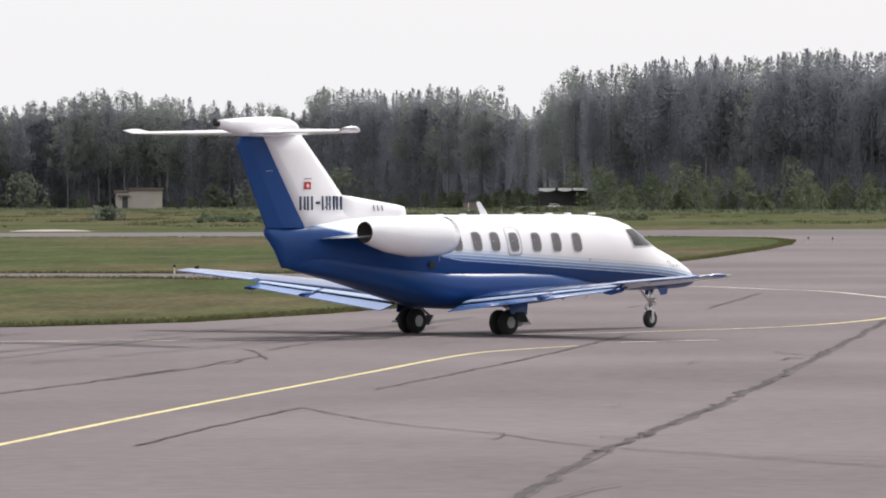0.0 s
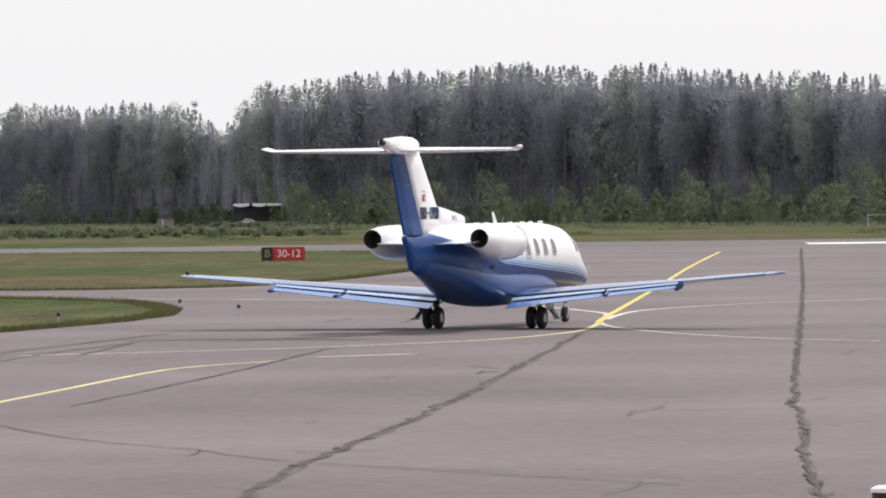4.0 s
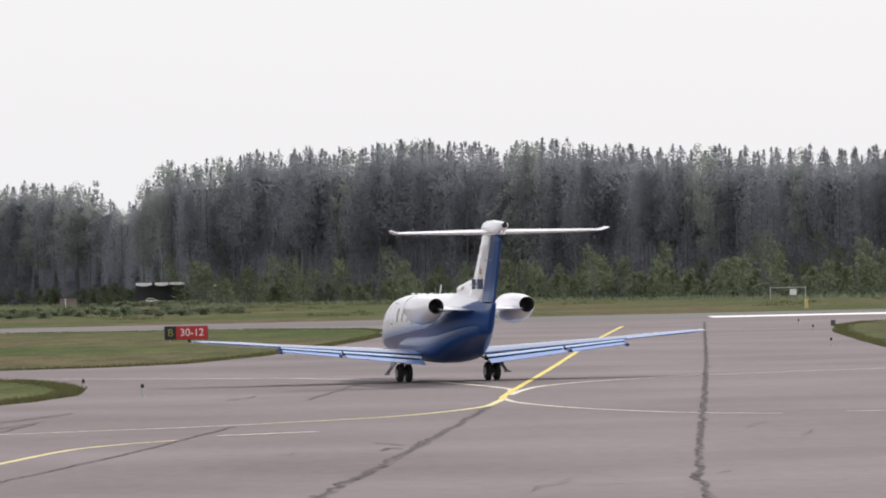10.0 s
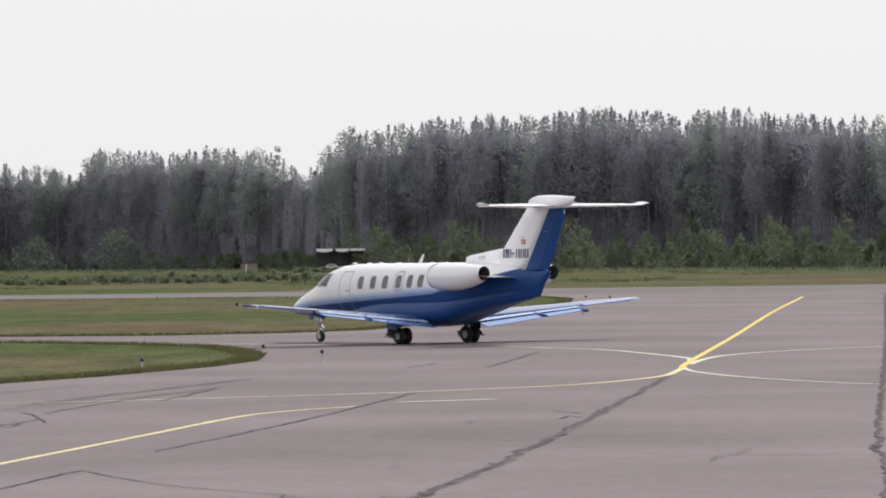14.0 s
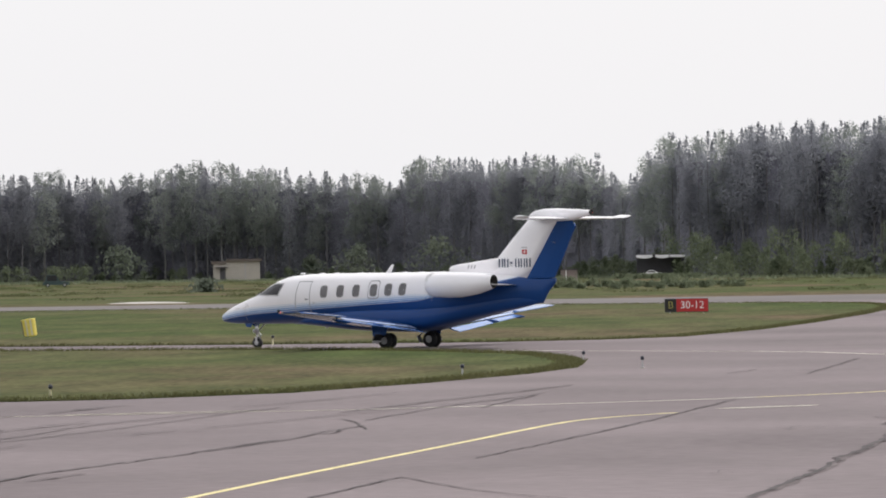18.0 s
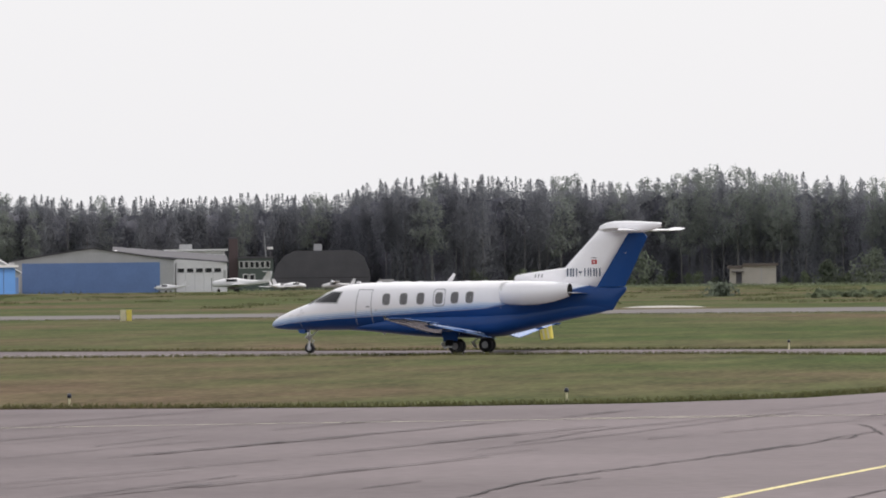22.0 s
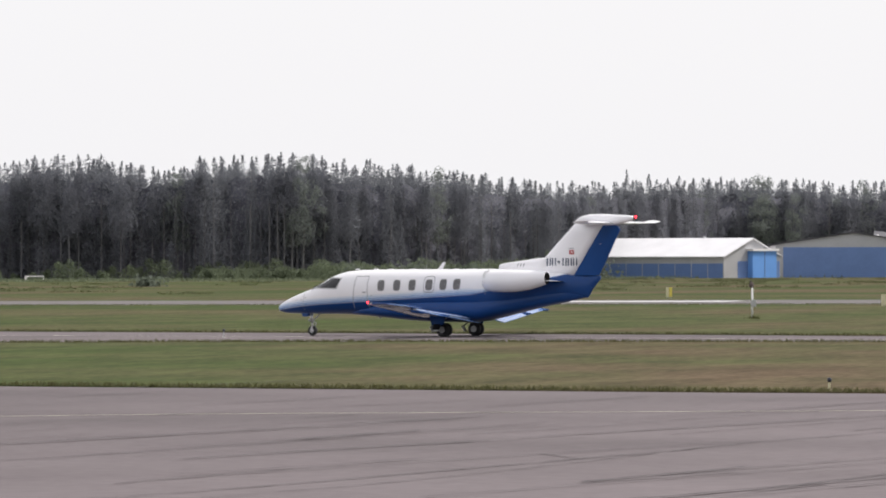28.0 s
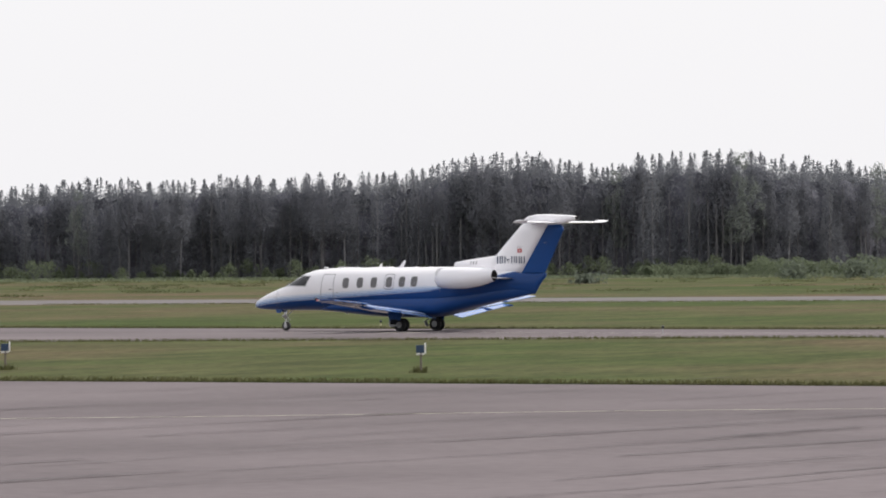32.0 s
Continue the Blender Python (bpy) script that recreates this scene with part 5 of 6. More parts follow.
def runway_sign():
    s = thing("taxiway_sign", pose(-17.25, 312.6, 0.03, 0, 0, 3.2), "low red and black airfield sign lettered B 30-12", "sign")
    part("housing", box(bmesh.new(), -1.19, -0.02, 0.06, 1.19, 0.2, 0.80, 0.03), DARK_SHEET, s)
    part("black_panel", box(bmesh.new(), -1.16, -0.035, 0.09, -0.56, -0.021, 0.77, 0.004), BLACK, s)
    part("red_panel", box(bmesh.new(), -0.545, -0.035, 0.09, 1.16, -0.021, 0.77, 0.004), RED, s)
    writing("B", 0.56, pose(-0.86, -0.04, 0.43, 90), SIGN_YELLOW, s)
    writing("30-12", 0.56, pose(0.31, -0.04, 0.43, 90), SIGN_WHITE, s)
    for x in (-0.9, 0.0, 0.9):
        part("leg", boxed(x - 0.03, 0.05, -0.06, x + 0.03, 0.11, 0.07), GREY_METAL, s)


def edge_light(x, y, kind=0, z=0.0):
    if kind == 0:
        s = thing("taxiway_light", pose(x, y, z), "small dark edge light on a short stake", "light", "edge lights")
        part("stake", rod(bmesh.new(), (0, 0, -0.05), (0, 0, 0.26), 0.028, 0.022, 8), GREY_METAL, s)
        part("base_plate", rod(bmesh.new(), (0, 0, 0), (0, 0, 0.03), 0.09, 0.08, 10), CONCRETE, s)
        part("lens", loft([[(r * math.cos(0.628 * i), r * math.sin(0.628 * i), zz) for i in range(10)] for zz, r in ((0.25, 0.045), (0.28, 0.058), (0.34, 0.055), (0.37, 0.025))]), LENS, s, "dark blue lens", True)
    else:
        s = thing("taxiway_light", pose(x, y, z), "dark blue edge light on a pale yellow stake in the grass", "light", "edge lights")
        part("stake", rod(bmesh.new(), (0, 0, -0.05), (0, 0, 0.24), 0.034, 0.026, 8), PALE_YELLOW, s)
        part("lens", loft([[(r * math.cos(0.628 * i), r * math.sin(0.628 * i), zz) for i in range(10)] for zz, r in ((0.23, 0.045), (0.26, 0.06), (0.32, 0.055), (0.35, 0.025))]), LENS, s, "dark blue lens", True)
    return s


runway_sign()
for x, y, k, z in ((-13.4, 183, 0, 0), (-10.9, 173, 0, 0), (-5.6, 328, 0, 0), (-4.2, 325.5, 0, 0), (16.7, 327.5, 0, 0), (15.9, 297.3, 0, 0), (13.9, 245.7, 0, 0), (11.5, 170, 0, 0), (-15.35, 162.6, 0, 0.03),
                   (-24.1, 144.3, 1, 0.03), (-36.4, 141.6, 1, 0.03), (-41.3, 229.6, 1, 0.03), (-28.8, 225.7, 1, 0.03), (-77, 238.6, 1, 0.03), (-104.2, 242.8, 1, 0.03), (-83.9, 225.3, 0, 0)):
    edge_light(x, y, k, z)
fit_box = thing("junction_box", pose(18.4, 323, 0.03), "small dark junction box at the grass corner", "box")
part("case", box(bmesh.new(), -0.13, -0.1, -0.04, 0.13, 0.1, 0.28, 0.02), DARK_SHEET, fit_box)
part("lid", box(bmesh.new(), -0.15, -0.12, 0.28, 0.15, 0.12, 0.31, 0.01), GREY_METAL, fit_box)


def marker_barrel():
    s = thing("marker_barrel", pose(-43.65, 256.2, 0.03, 0, -9, 9.8), "leaning yellow ribbed plastic marker barrel in the grass", "marker")
    prof = [(0.0, 0.28), (0.04, 0.30), (0.2, 0.305), (0.4, 0.31), (0.6, 0.318), (0.76, 0.325), (0.79, 0.31)]
    bm = loft([[(r * (1 + 0.025 * (i % 2)) * math.cos(math.pi * i / 16), r * (1 + 0.025 * (i % 2)) * math.sin(math.pi * i / 16), z) for i in range(32)] for z, r in prof])
    part("shell", bm, YELLOW_PLASTIC, s)
    part("dark_band", loft([[(1.04 * r * math.cos(a), 1.04 * r * math.sin(a), z) for a in (3.35, 3.5, 3.65)] + [(0.97 * r * math.cos(a), 0.97 * r * math.sin(a), z) for a in (3.65, 3.5, 3.35)] for z, r in prof[1:-1]]), ROOF_BROWN, s)
    for a0 in (4.2, 4.85):
        part("pale_band", loft([[(1.035 * r * math.cos(a), 1.035 * r * math.sin(a), z) for a in (a0, a0 + 0.14, a0 + 0.28)] + [(0.97 * r * math.cos(a), 0.97 * r * math.sin(a), z) for a in (a0 + 0.28, a0 + 0.14, a0)] for z, r in prof[1:-1]]), PALE_YELLOW, s)


marker_barrel()
for turn, r, w in ((-13.845, 366, 0.72), (-16.003, 437, 0.45), (3.0, 445, 0.3)):
    s = thing("marker_board", facing(turn, r, 0.0), "upright yellow marker board beside the runway", "marker", "runway markers")
    part("board", box(bmesh.new(), -w / 2, -0.03, 0.05, -0.03 * w, 0.03, 0.76, 0.01), PALE_YELLOW, s)
    part("board", box(bmesh.new(), 0.03 * w, 0.01, 0.05, w / 2, 0.07, 0.76, 0.01), YELLOW_PLASTIC, s)
    for k in (-0.3, 0.3):
        part("stake", boxed(k * w - 0.02, 0.07, -0.1, k * w + 0.02, 0.11, 0.6), GREY_METAL, s)

s = thing("wind_mast", facing(-15.178, 299, 0.03), "white pole with a grey control box and a small dark lamp", "mast")
part("pole", rod(bmesh.new(), (0, 0, -0.1), (0, 0, 1.62), 0.055, 0.045, 10), SHEET_WHITE, s, "", True)
part("control_box", box(bmesh.new(), -0.06, -0.16, 0.62, 0.2, 0.1, 0.98, 0.02), SHEET_GREY, s)
part("lamp", loft([[(r * math.cos(0.628 * i) - 0.04, r * math.sin(0.628 * i), zz) for i in range(10)] for zz, r in ((1.6, 0.05), (1.66, 0.11), (1.8, 0.12), (1.9, 0.05))]), BRICK_RED, s, "dark red lamp head", True)
part("lamp_arm", rod(bmesh.new(), (0, 0, 1.6), (-0.1, 0, 1.98), 0.03, 0.05, 8), BLACK, s)
for turn, r in ((-22.83, 167.6), (-26.95, 176)):
    s = thing("stake_sign", facing(turn, r, 0.03), "small blue plate with a white edge on a dark stake", "sign", "apron edge plates")
    part("stake", rod(bmesh.new(), (0, 0, -0.1), (0, 0, 0.62), 0.035, 0.03, 8), ROOF_BROWN, s)
    part("plate", box(bmesh.new(), -0.14, -0.03, 0.58, 0.10, 0.0, 0.80, 0.008), NAVY, s, "dark blue plate")
    part("plate_edge", box(bmesh.new(), 0.105, -0.05, 0.56, 0.15, 0.04, 0.86, 0.008), SIGN_WHITE, s, "white edge")
    part("plate_foot", box(bmesh.new(), -0.13, -0.02, 0.52, 0.10, 0.0, 0.575, 0.005), SIGN_WHITE, s)
s = thing("bollard", facing(2.80, 61.5, 0.0), "dark round bollard with a white cap", "bollard")
part("post", rod(bmesh.new(), (0, 0, 0), (0, 0, 0.40), 0.15, 0.15, 20), BLACK, s)
part("cap", loft([[(r * math.cos(0.314 * i), r * math.sin(0.314 * i), z) for i in range(20)] for z, r in ((0.40, 0.165), (0.44, 0.165), (0.47, 0.1))]), SIGN_WHITE, s, "white cap")
s = thing("frame_board", facing(2.82, 640), "grey goal-like frame holding a small white board", "frame")
for x in (-1.94, 1.94):
    part("post", boxed(x - 0.06, -0.06, -0.1, x + 0.06, 0.06, 1.42), GREY_METAL, s)
part("crossbar", boxed(-1.88, -0.05, 1.30, 1.88, 0.05, 1.40), GREY_METAL, s)
part("board", box(bmesh.new(), 0.2, -0.08, 0.5, 0.95, -0.055, 1.15, 0.01), SIGN_WHITE, s, "white board")
part("stay", boxed(0.54, -0.05, -0.1, 0.6, 0.0, 1.3), GREY_METAL, s)

# ---- far side: hangars and huts ----


def gable_house(name, m, w, d, eave, ridge, wall, roof, label, along_x=True, over=0.4):
    """A pitched-roof shed over the rectangle x 0..w, y 0..d."""
    s = thing(name, m, label, "building")
    if along_x:
        pts = [(0, 0), (d, 0), (d, eave), (d / 2, ridge), (0, eave)]
        bm = loft([[(x, y, z) for y, z in pts] for x in (0, w)])
        part("wall", bm, wall, s)
        for a, b in ((0, d / 2), (d, d / 2)):
            k = -over if a == 0 else over
            slope = (ridge - eave) / (d / 2)
            e = eave - over * slope
            ring0 = [(-over, a + k, e + 0.03), (-over, b, ridge + 0.03), (-over, b, ridge + 0.22), (-over, a + k, e + 0.22)]
            part("roof", loft([ring0, [(w + over, y, z) for _, y, z in ring0]]), roof, s)
    else:
        pts = [(0, 0), (w, 0), (w, eave), (w / 2, ridge), (0, eave)]
        part("wall", loft([[(x, y, z) for x, z in pts] for y in (0, d)]), wall, s)
        for a, b in ((0, w / 2), (w, w / 2)):
            k = -over if a == 0 else over
            slope = (ridge - eave) / (w / 2)
            e = eave - over * slope
            ring0 = [(a + k, -over, e + 0.03), (b, -over, ridge + 0.03), (b, -over, ridge + 0.22), (a + k, -over, e + 0.22)]
            part("roof", loft([ring0, [(x, d + over, z) for x, _, z in ring0]]), roof, s)
    return s


# the white-roofed hangar: its near corner, long wall running away to the left
corner = Vector(at_turn(-15.46, 1072))
lean = 36.0
base = fall(*corner) - 0.06
house = gable_house("hangar", Matrix.Translation((*corner, base)) @ Matrix.Rotation(radians(15.46 - lean), 4, "Z") @ Matrix.Translation((-34, 0, 0)), 34, 18, 3.95, 7.25, SHEET_GREY, SHEET_WHITE, "long pitched hangar with a white roof and blue lower walls")
part("blue_wall", boxed(0.3, -0.06, 0.0, 33.8, -0.005, 2.7), SHEET_BLUE, house, "blue lower cladding")
for i in range(1, 9):
    part("wall_rib", boxed(i * 3.8 - 0.06, -0.12, 0.0, i * 3.8 + 0.06, -0.07, 3.6), SHEET_GREY, house)
part("blue_end", boxed(34.005, 4.4, 0.0, 34.06, 7.5, 3.1), SHEET_BLUE, house)
part("blue_end", boxed(34.005, 15.3, 0.0, 34.06, 17.8, 3.1), SHEET_BLUE, house)
door = part("door_box", boxed(34.01, 7.6, 0.0, 35.2, 15.2, 5.0), BRIGHT_BLUE, house, "tall bright blue sliding door")
part("door_canopy", boxed(33.9, 7.2, 5.0, 35.6, 15.6, 5.45), SHEET_WHITE, door, "white canopy over the door")
part("door_rail", boxed(35.21, 11.3, 0.1, 35.26, 11.5, 4.9), SHEET_BLUE, door)
part("roof_vent", rod(bmesh.new(), (23, 9, 7.2), (23, 9, 7.75), 0.25, 0.25, 10), SHEET_WHITE, house)

# the wide blue-doored hangar with its white annex
corner = Vector(at_turn(-14.99, 1100))
base = fall(*corner) - 0.06
m = Matrix.Translation((*corner, base)) @ Matrix.Rotation(radians(14.2), 4, "Z")
house = gable_house("hangar", m, 31.2, 24, 6.1, 8.45, SHEET_GREY, DARK_SHEET, "wide gabled hangar with one big blue door", False)
door = part("hangar_door", boxed(2.3, -0.16, 0.0, 28.5, -0.02, 5.75), SHEET_BLUE, house, "wide blue folding door")
for i in range(1, 8):
    part("door_panel_seam", boxed(2.3 + i * 3.27 - 0.03, -0.19, 0.05, 2.3 + i * 3.27 + 0.03, -0.165, 5.7), SHEET_BLUE, door)
part("corner_strip", boxed(-0.2, -0.2, 0.0, 0.9, -0.02, 6.0), SHEET_WHITE, house)
for x in (20.0, 25.0):
    part("roof_dome", loft([[(x + r * math.cos(0.52 * i), 4 + r * math.sin(0.52 * i), 7.9 - 0.15 * (x - 15.6) + z) for i in range(12)] for z, r in ((-0.2, 1.0), (0.5, 0.9), (0.85, 0.4))]), SHEET_WHITE, house)
annex = thing("hangar_annex", m @ Matrix.Translation((31.6, 1.0, 0)), "white annex with folding doors and a row of dark windows", "building")
part("wall", boxed(0, 0, 0, 9.7, 14, 5.5), SHEET_WHITE, annex)
part("roof", loft([[(-12.0, y, 7.3 + up) if k < 0 else (9.9, y, 5.52 + up) if k == 0 else (9.9, y, 5.75 + up) if k == 1 else (-12.0, y, 7.6 + up) for k in (-1, 0, 1, 2)] for y, up in ((-0.4, 0), (14.4, 1.25))]), DARK_SHEET, annex, "dark sloping roof")
for i in range(5):
    win = part("window", boxed(0.3 + i * 1.75, -0.05, 3.75, 1.55 + i * 1.75, -0.005, 4.5), DARK_GLASS, annex)
    part("window_frame", boxed(0.2 + i * 1.75, -0.04, 3.65, 1.65 + i * 1.75, -0.006, 3.73), SHEET_GREY, win)
for i in range(4):
    part("door_seam", boxed(1.77 + i * 1.75, -0.03, 0.0, 1.83 + i * 1.75, -0.004, 5.0), SHEET_GREY, annex)
part("side_window", boxed(9.0, -0.05, 2.6, 9.5, -0.005, 4.1), SHEET_GREY, annex)
upper = thing("roof_house", facing(-13.15, 1150), "pale two-storey block with an overhanging flat roof", "building")
part("wall", boxed(-5.6, 0, 0, 5.8, 8, 8.0), SHEET_WHITE, upper)
part("roof", boxed(-6.3, -0.8, 8.05, 6.4, 8.8, 8.4), SHEET_WHITE, upper, "white overhanging roof")
part("roof_plant", boxed(-3.2, 1, 8.4, -0.7, 4, 9.4), GREY_METAL, upper)
chimney = thing("brick_chimney", facing(-12.775, 1150), "square dark red brick chimney", "chimney")
part("shaft", boxed(-0.9, 0, 0, 0.9, 1.8, 10.4), BRICK_RED, chimney)
part("cap", boxed(-1.05, -0.15, 10.4, 1.05, 1.95, 10.75), DARK_SHEET, chimney)
office = thing("airfield_office", facing(-12.55, 1145), "dark green airfield office with rows of white-framed windows", "building")
part("wall", boxed(-3.6, 0, 0, 3.4, 8, 6.4), GREEN_WALL, office)
part("roof", boxed(-3.8, -0.3, 6.4, 3.6, 8.2, 6.75), DARK_SHEET, office)
for i in range(6):
    win = part("window", boxed(-3.3 + i * 1.05, -0.08, 4.6, -2.6 + i * 1.05, -0.04, 5.8), DARK_GLASS, office)
    part("window_frame", boxed(-3.4 + i * 1.05, -0.05, 4.5, -2.5 + i * 1.05, -0.004, 5.9), SIGN_WHITE, win)
for i in range(2):
    win = part("window", boxed(-2.5 + i * 1.3, -0.08, 1.9, -1.7 + i * 1.3, -0.04, 3.2), DARK_GLASS, office)
    part("window_frame", boxed(-2.65 + i * 1.3, -0.05, 1.75, -1.55 + i * 1.3, -0.004, 3.35), SIGN_WHITE, win)
part("aerial_mast", rod(bmesh.new(), (2.0, 3, 6.7), (1.6, 3, 11.8), 0.12, 0.05, 6), SHEET_GREY, office)
part("roof_lamp", boxed(2.2, 2, 8.2, 3.4, 2.6, 8.7), SIGN_WHITE, office)
part("lamp_stand", rod(bmesh.new(), (2.8, 2.3, 6.7), (2.8, 2.3, 8.2), 0.15, 0.15, 6), DARK_SHEET, office)
store = thing("arched_store", facing(-11.9, 1180), "big dark windowless store with a rounded roof", "building")
part("shell", loft([[(-9.9, y, 0), (-9.9, y, 2.5), (-9.3, y, 5.0), (-7.6, y, 7.0), (-5.6, y, 8.0), (6.5, y, 8.0), (8.6, y, 6.8), (9.9, y, 3.5), (9.9, y, 0)] for y in (0.0, 24.0)]), DARK_SHEET, store)
part("roof_vent", boxed(-1.6, 4, 8.0, 0.1, 6, 9.4), SHEET_GREY, store)
part("front_seam", boxed(-9.4, -0.06, 2.4, 9.6, -0.01, 2.5), BLACK, store)
hut = thing("utility_hut", facing(-7.62, 1140), "pale plastered flat-roofed utility hut with a dark door", "building")
part("wall", boxed(-4.6, 0, -0.3, 4.6, 6, 3.9), PLASTER, hut)
part("roof", boxed(-2.0, -0.5, 3.9, 5.0, 6.5, 4.35), ROOF_BROWN, hut, "brown flat roof")
part("roof", boxed(-5.0, -0.3, 3.4, -2.03, 6.3, 3.95), ROOF_BROWN, hut)
part("door", boxed(-3.3, -0.08, 0.0, -2.2, -0.01, 2.6), DARK_SHEET, hut, "dark door")
part("door_canopy", boxed(-4.2, -0.9, 2.65, -1.8, -0.005, 2.85), DARK_SHEET, hut)
part("wall_seam", boxed(1.6, -0.05, 0.0, 1.75, -0.004, 3.8), SHEET_GREY, hut)
port = thing("car_shelter", facing(-3.41, 905), "open dark car shelter with three white scalloped valances", "shelter")
part("roof", boxed(-3.8, -0.4, 3.62, 3.8, 5.4, 3.74), DARK_SHEET, port, "flat dark roof")
part("back_wall", boxed(-3.75, 5.15, -0.3, 3.75, 5.3, 3.61), DARK_SHEET, port, "dark boarded back wall")
for x0, x1, dip in ((-3.8, -1.25, 0.22), (-0.8, 1.35, 0.2), (1.5, 3.8, 0.05)):
    edge = [(x0 + (x1 - x0) * k / 8, 3.34 - dip * math.sin(math.pi * k / 8)) for k in range(9)]
    part("valance", loft([[(x0, y, 3.68), *((x, y, z) for x, z in edge), (x1, y, 3.68)] for y in (-0.5, -0.42)]), SHEET_WHITE, port, "white scalloped valance")
for x in (-3.7, -0.22, 3.7):
    for y in (0.0, 5.0):
        part("post", boxed(x - 0.06, y - 0.06, -0.2, x + 0.06, y + 0.06, 3.61), DARK_SHEET, port)
lamp_box = thing("white_cabinet", facing(-2.87, 905), "small white box among the saplings", "cabinet")
part("case", boxed(-0.33, 0, 3.0, 0.33, 0.5, 3.55), SIGN_WHITE, lamp_box)
part("post", boxed(-0.06, 0.2, -0.2, 0.06, 0.3, 3.0), GREY_METAL, lamp_box)
shack = thing("small_shack", facing(-4.32, 835), "low weathered brown shack with a white post", "shed")
part("wall", boxed(-1.2, 0, -0.2, 1.2, 2.5, 1.6), WEATHERED, shack)
part("roof", boxed(-1.35, -0.2, 1.6, 1.35, 2.7, 1.75), DARK_SHEET, shack)
part("post", boxed(-0.5, -0.25, -0.2, -0.36, -0.15, 1.5), SIGN_WHITE, shack)
box_hut = thing("container", facing(-11.26, 1120), "grey container beside a white tank", "container")
part("case", boxed(-1.5, 0, -0.1, 1.5, 2.4, 2.0), SHEET_GREY, box_hut)
part("door_bar", boxed(-0.1, -0.05, 0.1, 0.1, -0.005, 1.9), GREY_METAL, box_hut)
tank = thing("storage_tank", facing(-11.1, 1118), "white lying storage tank", "tank")
part("shell", loft([ring(x, 1.0, 0.9, r, r, 14) for x, r in ((-1.9, 0.3), (-1.7, 0.65), (1.7, 0.65), (1.9, 0.3))]), SHEET_WHITE, tank, "", True)
for x in (-1.1, 1.1):
    part("saddle", boxed(x - 0.15, 0.5, -0.1, x + 0.15, 1.5, 0.5), CONCRETE, tank)
for turn, r, w in ((-22.3, 972, 3.2),):
    s = thing("white_barrier", facing(turn, r), "low white barrier with one broad leg", "barrier")
    part("beam", boxed(-w / 2, 0, 0.72, w / 2, 0.15, 0.92), SIGN_WHITE, s)
    part("leg", boxed(-w / 2 - 0.02, -0.05, -0.1, -w / 2 + 0.45, 0.2, 0.72), SIGN_WHITE, s)
    part("leg", boxed(w / 2 - 0.12, 0, -0.1, w / 2, 0.15, 0.72), SIGN_WHITE, s)


def parked_car(name, m, paint, label, long=4.2, cab=(0.32, 0.62), tall=1.5):
    s = thing(name, m, label, "car")
    prof = [(-0.5, 0.35), (-0.5, 0.78), (-0.46, 0.86), (cab[0] - 0.56, 0.9), (cab[0] - 0.5, tall), (cab[1] - 0.5, tall), (cab[1] - 0.36, 0.92), (0.46, 0.8), (0.5, 0.65), (0.5, 0.35)]
    part("body", loft([[(x * long, y, z) for x, z in prof] for y in (-0.82, 0.82)]), paint, s)
    part("side_glass", boxed((cab[0] - 0.49) * long, -0.85, 0.98, (cab[1] - 0.47) * long, -0.825, tall - 0.1), DARK_GLASS, s)
    for x in (-0.32, 0.32):
        for y in (-0.74, 0.74):
            w = part("wheel", rod(bmesh.new(), (x * long, y - 0.1, 0.32), (x * long, y + 0.1, 0.32), 0.32, None, 14), TYRE, s)
            part("rim", rod(bmesh.new(), (x * long, y - 0.115, 0.32), (x * long, y + 0.115, 0.32), 0.17, None, 10), GREY_METAL, w)
    return s


TEAL = material("dark_teal_paint", (0.03, 0.06, 0.065), 0.35)
parked_car("pickup_truck", facing(-9.41, 900), TEAL, "dark teal pickup truck parked in the grass", 4.1, (0.14, 0.5), 1.95)
parked_car("parked_car", facing(-3.5, 902), SHEET_WHITE, "white car under the shelter", 3.5, (0.32, 0.62), 1.25)


